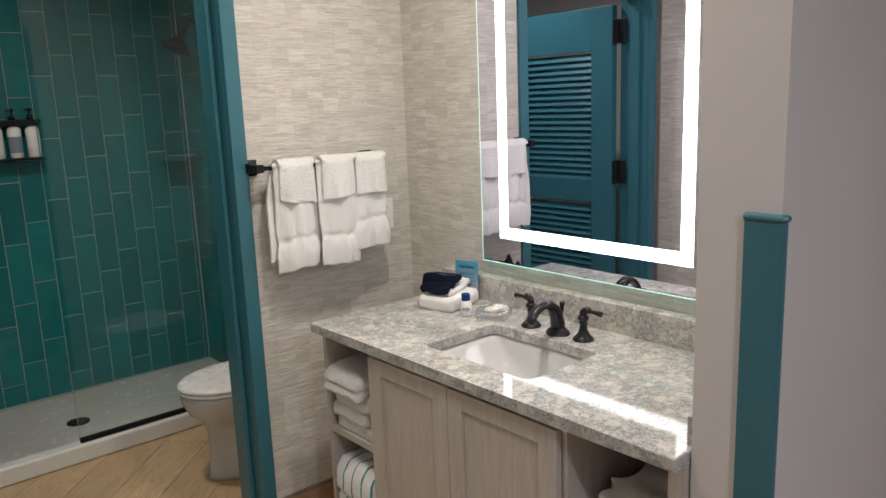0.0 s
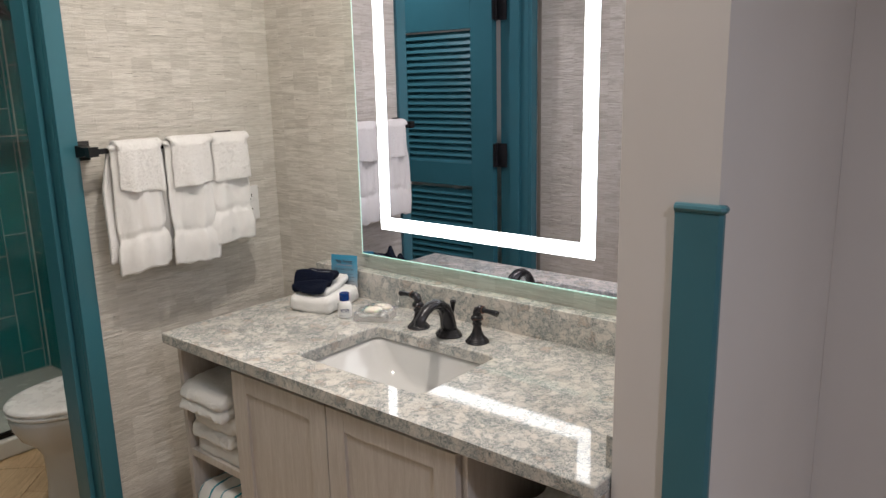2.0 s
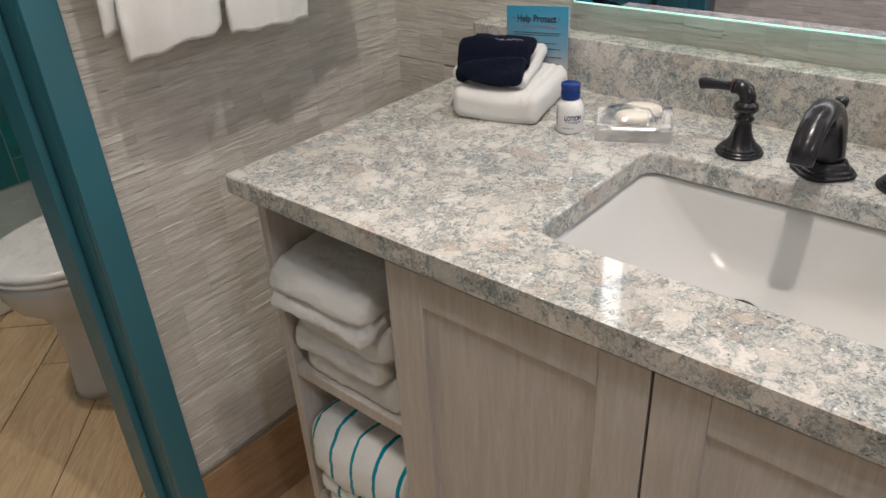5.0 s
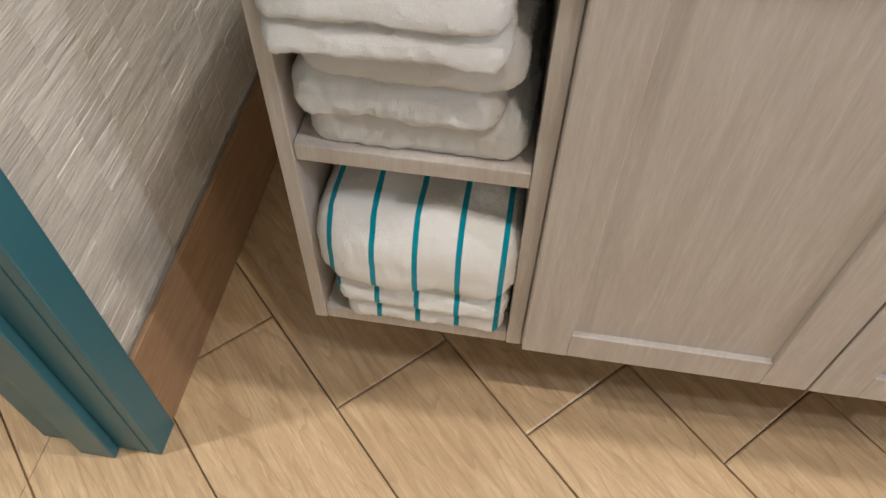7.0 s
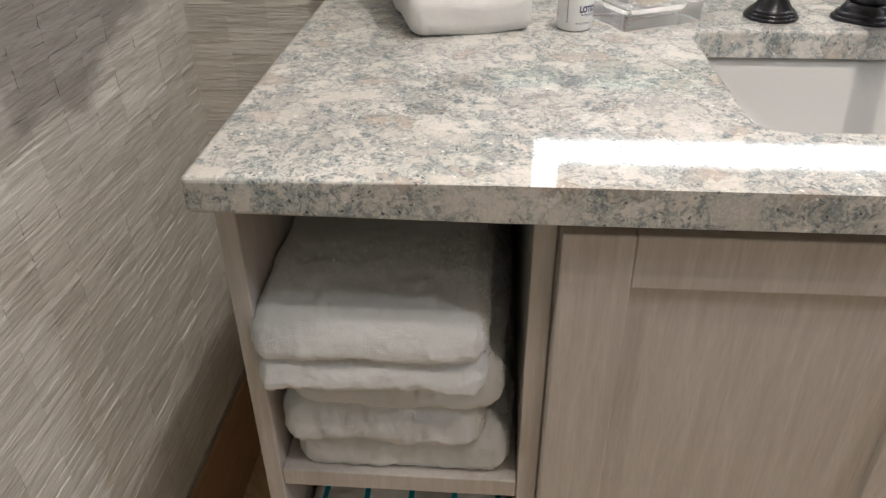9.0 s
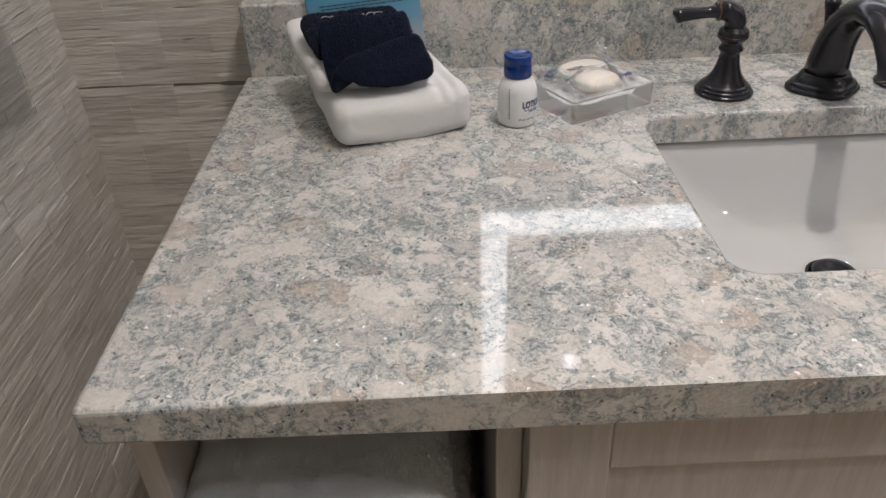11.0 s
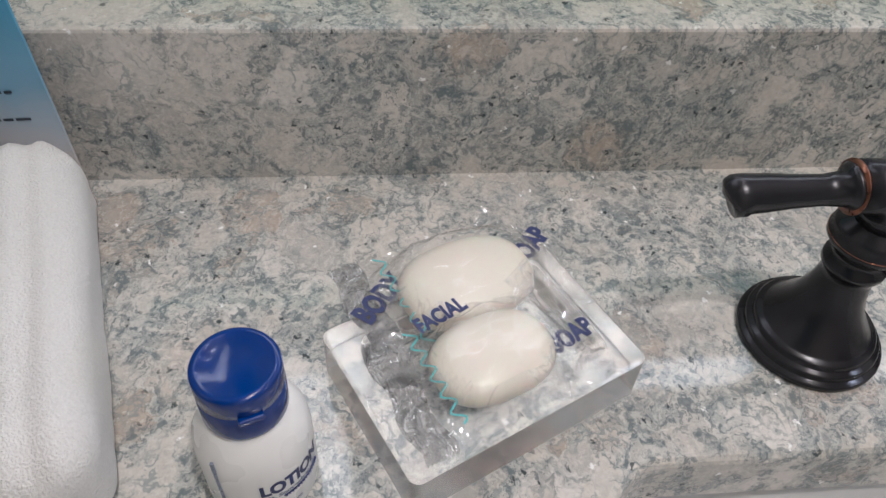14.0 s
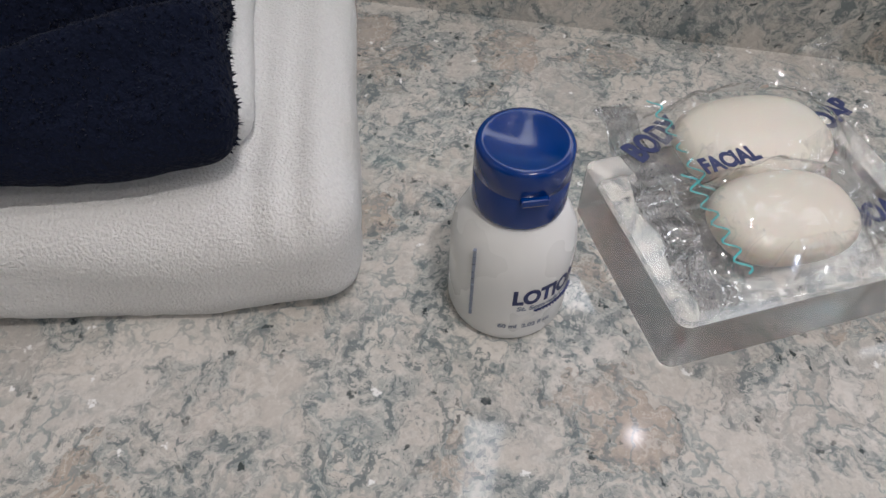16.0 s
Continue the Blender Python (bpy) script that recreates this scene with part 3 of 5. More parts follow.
def basin():
    s = thing("undermount_sink", ((SX0 + SX1) / 2, (SY0 + SY1) / 2, 0.72), "white rectangular undermount porcelain sink", "sink")
    bm = bmesh.new()
    dx, dy, dz = 1.900, 1.872, 0.742
    inner = ((-0.012, -0.012, -0.012, -0.012, 0.849, 0.03), (-0.004, -0.004, -0.004, -0.004, 0.845, 0.03), (0.0, 0.0, 0.004, 0.008, 0.83, 0.035),
             (0.006, 0.005, 0.012, 0.03, 0.80, 0.045), (0.012, 0.010, 0.022, 0.055, 0.775, 0.055), (0.022, 0.016, 0.034, 0.085, 0.756, 0.055), (0.038, 0.026, 0.055, 0.12, 0.7475, 0.05))
    loops = [[(*p, z) for p in rounded(SX0 + f, SX1 - b, SY0 + r_, SY1 - l, rad, 8)] for f, b, r_, l, z, rad in inner]
    n = len(loops[0])
    last = loops[-1]
    for share, z in ((0.35, 0.7445), (0.7, 0.743), (1.0, dz)):
        loops.append([(last[i][0] + (dx + 0.021 * math.cos(2 * math.pi * (i + 0.5) / n) - last[i][0]) * share, last[i][1] + (dy + 0.021 * math.sin(2 * math.pi * (i + 0.5) / n) - last[i][1]) * share, z) for i in range(n)])
    loops.append([(dx + 0.019 * math.cos(2 * math.pi * (i + 0.5) / n), dy + 0.019 * math.sin(2 * math.pi * (i + 0.5) / n), dz - 0.02) for i in range(n)])
    for f, b, r_, l, z, rad in inner[::-1]:
        loops.append([(*p, z - (0.014 if z < 0.84 else 0.006)) for p in rounded(SX0 + f - 0.010, SX1 - b + 0.010, SY0 + r_ - 0.010, SY1 - l + 0.010, rad, 8)])
    rings = [[bm.verts.new(p) for p in loop] for loop in loops]
    for a, b in zip(rings, rings[1:] + rings[:1]):
        for i in range(n):
            j = (i + 1) % n
            bm.faces.new((a[i], a[j], b[j], b[i]))
    part("bowl", bm, M["porcelain"], s, smooth=True)
    part("drain_ring", lathe([(0.0265, dz + 0.0003), (0.0262, dz + 0.0018), (0.0235, dz + 0.0022), (0.022, dz - 0.004)], 40, (dx, dy, 0)), M["bronze"], s, "dark bronze drain ring", True)
    part("stopper", lathe([(0.0205, dz + 0.001), (0.0215, dz + 0.0045), (0.0195, dz + 0.0075), (0.012, dz + 0.008), (0.010, dz + 0.0068), (0.0, dz + 0.0066)], 40, (dx, dy, 0)), M["bronze"], s, "dark bronze pop-up stopper", True)


basin()


def panel(x0, x1, y0, y1, z0, z1, name, parent, mat="cabinet"):
    return part(name, box(x0, x1, y0, y1, z0, z1, 0.0015), M[mat], parent)


VX0, VX1, VZ0, VZ1 = 1.655, 2.19, 0.208, 0.8495


def open_unit(y0, y1, name, label, shelf, t=0.019, t0=0.019):
    u = thing(name, ((VX0 + VX1) / 2, (y0 + y1) / 2, VZ0), label, "cabinet")
    panel(VX0, VX1, y1 - t, y1, VZ0, VZ1, "side_panel", u)
    panel(VX0, VX1, y0, y0 + t0, VZ0, VZ1, "side_panel", u)
    panel(VX0 + 0.001, VX1, y0 + t0 + 0.0003, y1 - t - 0.0003, VZ0 + 0.001, VZ0 + 0.024, "bottom_panel", u)
    panel(VX0 + 0.001, VX0 + 0.03, y0 + t0 + 0.0003, y1 - t - 0.0003, VZ1 - 0.013, VZ1 - 0.0005, "top_rail", u)
    panel(VX1 - 0.012, VX1, y0 + t0 + 0.0004, y1 - t - 0.0004, VZ0 + 0.025, VZ1 - 0.001, "back_panel", u, "carcass")
    if shelf:
        panel(VX0 + 0.002, VX1 - 0.0125, y0 + t0 + 0.0005, y1 - t - 0.0005, shelf - 0.022, shelf, "shelf", u)
    return u


open_unit(2.2165, 2.489, "open_shelf_unit", "limed oak open shelf unit holding folded towels", 0.530, 0.017)
open_unit(BACK + 0.004, 1.4935, "open_shelf_unit", "limed oak open shelf unit with a white bag inside", 0.60, 0.012, 0.038)


def door_unit():
    y0, y1 = 1.494, 2.216
    u = thing("sink_cabinet", ((VX0 + VX1) / 2, (y0 + y1) / 2, VZ0), "limed oak vanity cabinet with two shaker doors", "cabinet")
    body = box(VX0 + 0.001, VX1, y1 - 0.018, y1, VZ0, VZ1, 0.001)
    box(VX0 + 0.001, VX1, y0, y0 + 0.018, VZ0, VZ1, 0.001, bm=body)
    box(VX0 + 0.001, VX1, y0 + 0.0182, y1 - 0.0182, VZ0, VZ0 + 0.02, 0.001, bm=body)
    box(VX1 - 0.012, VX1, y0 + 0.0182, y1 - 0.0182, VZ0 + 0.0203, VZ1, 0.001, bm=body)
    part("body", body, M["carcass"], u)
    for a, b in ((1.8665, 2.2150), (1.4965, 1.8635)):
        x0, x1, z0, z1, f = 1.636, 1.6545, 0.229, 0.830, 0.056
        d = box(x0, x1, a, a + f, z0, z1, 0.0016)
        box(x0, x1, b - f, b, z0, z1, 0.0016, bm=d)
        box(x0 + 0.0004, x1, a + f, b - f, z0, z0 + f - 0.006, 0.0016, bm=d)
        box(x0 + 0.0004, x1, a + f, b - f, z1 - f + 0.008, z1, 0.0016, bm=d)
        door = part("door", d, M["cabinet"], u)
        part("door_panel", box(x0 + 0.0085, x1 - 0.003, a + f - 0.003, b - f + 0.003, z0 + f - 0.009, z1 - f + 0.011), M["cabinet"], door)


door_unit()

# ---- lighted mirror ----
MX, MY0, MY1, MZ0, MZ1 = 2.190, 1.416, 2.296, 1.014, 2.10


def mirror():
    m = thing("lighted_mirror", (EAST, (MY0 + MY1) / 2, MZ0), "large rectangular wall mirror with a glowing white light band", "mirror")
    part("backing", box(MX + 0.006, EAST - 0.001, MY0 + 0.05, MY1 - 0.05, MZ0 + 0.03, MZ1 - 0.03), M["plastic"], m)
    part("glass", box(MX + 0.0002, MX + 0.0055, MY0 + 0.0025, MY1 - 0.0025, MZ0 + 0.0025, MZ1 - 0.0025), M["mirror"], m, "silvered mirror glass")
    e = box(MX, MX + 0.006, MY0, MY0 + 0.0024, MZ0, MZ1)
    box(MX, MX + 0.006, MY1 - 0.0024, MY1, MZ0, MZ1, bm=e)
    box(MX, MX + 0.006, MY0 + 0.0024, MY1 - 0.0024, MZ0, MZ0 + 0.0024, bm=e)
    box(MX, MX + 0.006, MY0 + 0.0024, MY1 - 0.0024, MZ1 - 0.0024, MZ1, bm=e)
    part("glass_edge", e, M["edge_glass"], m, "pale green lit glass edge")
    a0, a1, b0, b1, w = 1.504, 2.210, 1.100, MZ1 - 0.086, 0.0375
    x0, x1 = MX - 0.0006, MX + 0.0001
    for e in (box(x0, x1, a0, a0 + w, b0, b1), box(x0, x1, a1 - w, a1, b0, b1), box(x0, x1, a0 + w, a1 - w, b0, b0 + w), box(x0, x1, a0 + w, a1 - w, b1 - w, b1)):
        part("light_band", e, M["led"], m, "frosted glowing white band")
    e = box(MX + 0.0075, MX + 0.012, MY0 + 0.018, MY1 - 0.018, MZ0 + 0.016, MZ0 + 0.028)
    box(MX + 0.0075, MX + 0.012, MY0 + 0.018, MY0 + 0.03, MZ0 + 0.03, MZ1 - 0.03, bm=e)
    box(MX + 0.0075, MX + 0.012, MY1 - 0.03, MY1 - 0.018, MZ0 + 0.03, MZ1 - 0.03, bm=e)
    part("back_light", e, M["backglow"], m, "green-white light behind the glass edge")


mirror()

# ---- trims of the ceiling lamps, the added ones too ----
for lx, ly, size, *_ in DOWN_AND_FILL_LAMPS:
    d = thing("downlight", (lx, ly, CEIL), "round white ceiling trim, also put round the added unseen lamps", "ceiling light", "downlights")
    r = size / 2
    part("trim", lathe([(r + 0.004, 0.0), (r + 0.03, -0.001), (r + 0.032, -0.004), (r + 0.012, -0.009), (r + 0.004, -0.006)], 32, (lx, ly, CEIL - 0.0005)), M["plastic"], d, smooth=True)

# ---- towel bar and hanging towels ----
BARZ, BARY = 1.363, 2.648
bar = thing("towel_bar", (1.8, TOWEL, BARZ), "square black metal towel bar on the stone wall", "towel bar")
for px in (1.562, 2.015):
    bm = bmesh.new()
    rings = []
    for y, s in ((TOWEL - 0.001, 0.026), (TOWEL - 0.008, 0.026), (TOWEL - 0.014, 0.016), (BARY + 0.012, 0.010), (BARY + 0.010, 0.013), (BARY - 0.012, 0.013)):
        rings.append([bm.verts.new((px + a * s, y, BARZ + b * s)) for a, b in ((-1, -1), (1, -1), (1, 1), (-1, 1))])
    for a, b in zip(rings, rings[1:]):
        for i in range(4):
            bm.faces.new((a[i], a[(i + 1) % 4], b[(i + 1) % 4], b[i]))
    bm.faces.new(rings[-1])
    bm.faces.new(rings[0][::-1])
    part("bracket", bm, M["black"], bar)
part("rail", box(1.562, 2.015, BARY - 0.007, BARY + 0.007, BARZ - 0.007, BARZ + 0.007, 0.001), M["black"], bar)


def drape(xc, wid, front, back, y_off, thick, seed, hem, nx=40):
    """A towel hung over the bar: front and back flaps, rounded over the top."""
    r = 0.012 + y_off
    prof = []
    nf, nb = 60, 30
    for i in range(nf + 1):
        prof.append((BARY - r, BARZ - front * (1 - i / nf)))
    for k in range(1, 9):
        a = math.pi * k / 9
        prof.append((BARY - r * math.cos(a), BARZ + r * math.sin(a) * 0.9))
    for i in range(nb + 1):
        prof.append((BARY + r, BARZ - back * i / nb))
    bm = bmesh.new()
    grid = []
    for q, (y, z) in enumerate(prof):
        row = []
        down = max(0.0, (BARZ - z))
        fr = 1 if q <= nf else -1
        for i in range(nx + 1):
            u = i / nx - 0.5
            w = wid * (1 + 0.10 * down / 0.35)
            if hem and fr > 0:
                k = front - down
                w *= 1 - 0.10 * math.exp(-((k - 0.100) / 0.018) ** 2) + 0.05 * math.exp(-((k - 0.045) / 0.05) ** 2)
            x = xc + u * w - (0.0 if fr > 0 else 0.022 * min(1, down * 10)) + 0.012 * down * noise.noise((seed, down * 6, 0.3))
            fold = math.sin((u * 2.2 + seed) * math.pi) * 0.006 + noise.noise((u * 5 + seed, down * 4, seed)) * 0.008
            edge = -0.010 * (2 * abs(u)) ** 4
            yy = y - fr * (fold * min(1, down * 8) + (0.006 + 0.012 * min(1.0, down / 0.3) + (0.005 * math.exp(-((front - down - 0.05) / 0.045) ** 2) - 0.005 * math.exp(-((front - down - 0.1) / 0.010) ** 2) if hem else 0.0) if fr > 0 else 0.0) + edge)
            yy = min(yy, TOWEL - 0.008)
            zz = z + (noise.noise((u * 3 + seed * 2, 1.0, 0.0)) * 0.012 + u * 0.02 * math.sin(seed * 5)) * min(1, down * 5)
            row.append(bm.verts.new((x, yy, zz)))
        grid.append(row)
    for a, b in zip(grid, grid[1:]):
        for i in range(nx):
            bm.faces.new((a[i], a[i + 1], b[i + 1], b[i]))
    bmesh.ops.recalc_face_normals(bm, faces=bm.faces[:])
    bmesh.ops.solidify(bm, geom=bm.faces[:], thickness=thick)
    for v in bm.verts:
        v.co += Vector(noise.noise_vector(v.co * 35)) * 0.0014 + Vector(noise.noise_vector(v.co * 150)) * 0.0016
    return pile(bm, 5000, 0.0022, seed)


for xc, seed, fl in ((1.672, 0.3, 0.335), (1.830, 1.9, 0.345), (1.962, 3.1, 0.305)):
    solid("hand_towel", drape(xc, 0.138, fl, 0.30, 0.004, 0.009, seed, True), M["terry"], "white terry hand towel folded over the black bar", "towel", group="hanging hand towels", smooth=True)
    solid("washcloth", drape(xc + 0.010, 0.128, 0.115, 0.10, 0.017, 0.008, seed + 0.7, False), M["terry"], "white washcloth draped over a hanging hand towel", "towel", group="hanging washcloths", smooth=True)

# ---- wall outlet ----
o = thing("wall_outlet", (2.11, TOWEL, 1.18), "white double wall outlet in the stone wall", "outlet")
part("cover_plate", box(2.060, 2.130, TOWEL - 0.007, TOWEL - 0.001, 1.092, 1.204, 0.002), M["plastic"], o)
for z in (1.125, 1.171):
    face = part("receptacle", box(2.079, 2.111, TOWEL - 0.009, TOWEL - 0.0071, z - 0.018, z + 0.018, 0.0008), M["plastic"], o)
    slots = box(2.087, 2.0895, TOWEL - 0.0094, TOWEL - 0.0088, z - 0.002, z + 0.009)
    box(2.099, 2.1015, TOWEL - 0.0094, TOWEL - 0.0088, z - 0.002, z + 0.007, bm=slots)
    box(2.0925, 2.097, TOWEL - 0.0094, TOWEL - 0.0088, z - 0.011, z - 0.006, bm=slots)
    part("slots", slots, M["black"], face, "dark socket slots")

# ---- toilet room ----


def toilet():
    t = thing("toilet", (1.85, 3.41, 0), "white porcelain toilet with closed lid on the wood-look floor", "toilet")
    yc, nose, tail = 3.41, 1.513, 2.02

    def oval(x0, x1, half, z, n=40, flat=0.72):
        pts = []
        for i in range(n):
            a = 2 * math.pi * i / n
            cx, rx = (x0 + x1) / 2, (x1 - x0) / 2
            c, s = math.cos(a), math.sin(a)
            ex = 1.0 if c < 0 else flat
            pts.append((cx + rx * (abs(c) ** ex) * (1 if c > 0 else -1), yc + half * s * (1 - 0.10 * max(0, c)), z))
        return pts

    def skin(loops, cap0=True, cap1=True):
        bm = bmesh.new()
        rings = [[bm.verts.new(p) for p in loop] for loop in loops]
        for a, b in zip(rings, rings[1:]):
            for i in range(len(a)):
                j = (i + 1) % len(a)
                bm.faces.new((a[i], a[j], b[j], b[i]))
        if cap0:
            bm.faces.new(rings[0][::-1])
        if cap1:
            bm.faces.new(rings[-1])
        return bm

    bowl = skin([oval(1.60, 2.10, 0.115, 0.0), oval(1.605, 2.10, 0.112, 0.02), oval(1.615, 2.10, 0.105, 0.12), oval(1.612, 2.10, 0.108, 0.22), oval(1.588, 2.09, 0.125, 0.265),
                 oval(1.548, 2.07, 0.152, 0.30), oval(1.525, 2.05, 0.172, 0.345), oval(1.518, 2.03, 0.180, 0.375), oval(1.518, 2.03, 0.180, 0.392), oval(1.53, 2.02, 0.172, 0.396)])
    part("bowl", bowl, M["porcelain"], t, smooth=True)
    part("seat", skin([oval(nose + 0.004, tail, 0.182, 0.399), oval(nose - 0.002, tail, 0.187, 0.404), oval(nose - 0.002, tail, 0.187, 0.411), oval(nose + 0.004, tail, 0.182, 0.4145)]), M["plastic"], t, smooth=True)
    part("lid", skin([oval(nose + 0.002, tail, 0.183, 0.4165), oval(nose - 0.003, tail, 0.187, 0.421), oval(nose - 0.002, tail, 0.186, 0.430), oval(nose + 0.012, tail - 0.01, 0.174, 0.4355), oval(nose + 0.06, tail - 0.05, 0.13, 0.438)]), M["plastic"], t, "white closed lid", True)
    part("tank", box(2.0, 2.20, yc - 0.21, yc + 0.21, 0.40, 0.74, 0.02, 3), M["porcelain"], t)
    part("tank_lid", box(1.985, 2.205, yc - 0.22, yc + 0.22, 0.7405, 0.775, 0.008, 3), M["porcelain"], t)
    lever = lathe([(0.012, 0), (0.012, 0.01), (0.006, 0.014)], 16, (1.998, yc + 0.15, 0.68), turn=Matrix.Rotation(radians(-90), 4, "Y"))
    sweep([((1.985, yc + 0.15, 0.68), 0.005, 0.005), ((1.982, yc + 0.11, 0.676), 0.006, 0.005), ((1.982, yc + 0.075, 0.672), 0.005, 0.004)], 10, lever)
    part("flush_lever", lever, M["chrome"], t, "chrome flush lever", True)


toilet()

CURB, PANZ = 3.97, 0.045


def shower_pan():
    s = thing("shower_pan", (1.0, 4.4, 0), "white low shower pan with a round dark drain", "shower pan")
    bm = box(-0.29, EAST + 0.002, CURB, CURB + 0.075, 0.0, 0.084, 0.012, 3)
    part("curb", bm, M["pan"], s)
    bm = bmesh.new()
    nx, ny = 30, 12
    cx, cy = 1.335, 4.37
    grid = []
    for i in range(nx + 1):
        row = []
        for j in range(ny + 1):
            x = -0.29 + (EAST + 0.29 + 0.002) * i / nx
            y = CURB + 0.076 + (NORTH + 0.006 - CURB - 0.076) * j / ny
            row.append(bm.verts.new((x, y, PANZ - 0.012 * math.exp(-((x - cx) ** 2 + (y - cy) ** 2) / 0.25) + 0.01)))
        grid.append(row)
    for i in range(nx):
        for j in range(ny):
            bm.faces.new((grid[i][j], grid[i + 1][j], grid[i + 1][j + 1], grid[i][j + 1]))
    bmesh.ops.solidify(bm, geom=bm.faces[:], thickness=0.04)
    part("floor_tray", bm, M["pan"], s, smooth=True)
    z = PANZ + 0.002
    part("drain_cover", lathe([(0.054, z - 0.004), (0.054, z), (0.05, z + 0.002), (0.0, z + 0.0025)], 40, (cx, cy, 0)), M["bronze"], s, "dark bronze drain cover", True)


shower_pan()
glass = thing("shower_screen", (1.7, CURB + 0.035, 0.084), "clear fixed glass shower screen in a black bottom rail", "shower screen")
pane = part("pane", box(1.25, EAST - 0.004, CURB + 0.03, CURB + 0.039, 0.096, 2.10, 0.0012), M["glass"], glass)
pane.visible_shadow = False
rail = box(1.25, EAST - 0.004, CURB + 0.022, CURB + 0.029, 0.085, 0.106, 0.001)
box(1.25, EAST - 0.004, CURB + 0.040, CURB + 0.047, 0.085, 0.106, 0.001, bm=rail)
part("bottom_rail", rail, M["black"], glass, "black metal rail")

head = thing("overhead_shower", (EAST, 4.39, 2), "dark bronze rain shower head on a bent arm", "shower head")
part("wall_plate", lathe([(0.034, 0), (0.034, 0.004), (0.026, 0.010), (0.014, 0.014)], 28, (EAST - 0.0, 4.39, 2.005), turn=Matrix.Rotation(radians(-90), 4, "Y")), M["bronze"], head, smooth=True)
part("arm", sweep([((EAST - 0.005, 4.39, 2.005), 0.011, 0.011), ((EAST - 0.05, 4.39, 2), 0.011, 0.011), ((EAST - 0.09, 4.39, 2.015), 0.011, 0.011), ((EAST - 0.125, 4.39, 1.955), 0.011, 0.011), ((EAST - 0.14, 4.39, 1.94), 0.012, 0.012)], 14), M["bronze"], head, smooth=True)
part("spray_head", lathe([(0.0, -0.078), (0.070, -0.078), (0.074, -0.070), (0.066, -0.056), (0.040, -0.034), (0.022, -0.016), (0.018, 0.0), (0.012, 0.008)], 32, (EAST - 0.146, 4.39, 1.932), turn=Matrix.Rotation(radians(26), 4, "Y")), M["bronze"], head, "dark bronze bell-shaped spray head", True)

shelf = thing("corner_shelf", (2.1, NORTH, 1.3), "small clear glass corner shelf with a chrome rail in the shower", "shelf")
bm = bmesh.new()
lo, hi = [], []
for k in range(13):
    a = radians(180 + 90 * k / 12)
    lo.append(bm.verts.new((EAST - 0.008 + 0.20 * math.cos(a), NORTH - 0.008 + 0.20 * math.sin(a), 1.282)))
    hi.append(bm.verts.new((EAST - 0.008 + 0.20 * math.cos(a), NORTH - 0.008 + 0.20 * math.sin(a), 1.290)))
c0, c1 = bm.verts.new((EAST - 0.008, NORTH - 0.008, 1.282)), bm.verts.new((EAST - 0.008, NORTH - 0.008, 1.290))
bm.faces.new((c0, *lo)), bm.faces.new((c1, *hi))
ring_lo, ring_hi = [c0, *lo], [c1, *hi]
for i in range(14):
    j = (i + 1) % 14
    bm.faces.new((ring_lo[i], ring_lo[j], ring_hi[j], ring_hi[i]))
part("shelf_glass", bm, M["glass"], shelf)
part("shelf_rail", sweep([((EAST - 0.008 + 0.195 * math.cos(radians(180 + 90 * k / 10)), NORTH - 0.008 + 0.195 * math.sin(radians(180 + 90 * k / 10)), 1.312), 0.004, 0.004) for k in range(11)], 8), M["chrome"], shelf, "chrome gallery rail", True)

rack = thing("dispenser_rack", (1.27, NORTH, 1.4), "wall rack with a dark top bar on the teal tiles", "rack")
part("top_bar", box(1.19, 1.435, NORTH - 0.075, NORTH - 0.001, 1.513, 1.540, 0.003), M["black"], rack)
part("bottom_bar", box(1.19, 1.435, NORTH - 0.080, NORTH - 0.001, 1.34, 1.35, 0.002), M["black"], rack)
for bx in (1.23, 1.312, 1.394):
    b = thing("dispenser_bottle", (bx, NORTH - 0.042, 1.35), "white pump bottle standing in the shower rack", "bottle", "shower bottles")
    part("bottle_body", lathe([(0.028, 1.351), (0.032, 1.356), (0.032, 1.488), (0.026, 1.503), (0.013, 1.51)], 24, (bx, NORTH - 0.042, 0)), M["plastic"], b, smooth=True)
    part("bottle_label", lathe([(0.0324, 1.378), (0.0324, 1.458)], 24, (bx, NORTH - 0.042, 0)), M["faint_ink"], b, "grey printed label") if bx == 1.312 else None
    pump = lathe([(0.013, 1.541), (0.013, 1.56), (0.006, 1.562), (0.006, 1.583), (0.012, 1.585), (0.012, 1.595), (0.0, 1.596)], 18, (bx, NORTH - 0.042, 0))
    sweep([((bx, NORTH - 0.042, 1.59), 0.006, 0.005), ((bx - 0.02, NORTH - 0.062, 1.59), 0.005, 0.004), ((bx - 0.028, NORTH - 0.07, 1.584), 0.004, 0.003)], 8, pump)
    part("pump", pump, M["black"], b, "black pump", True)

# ---- faucet ----
FX, FY, LZ = 2.056, 1.848, 0.0885


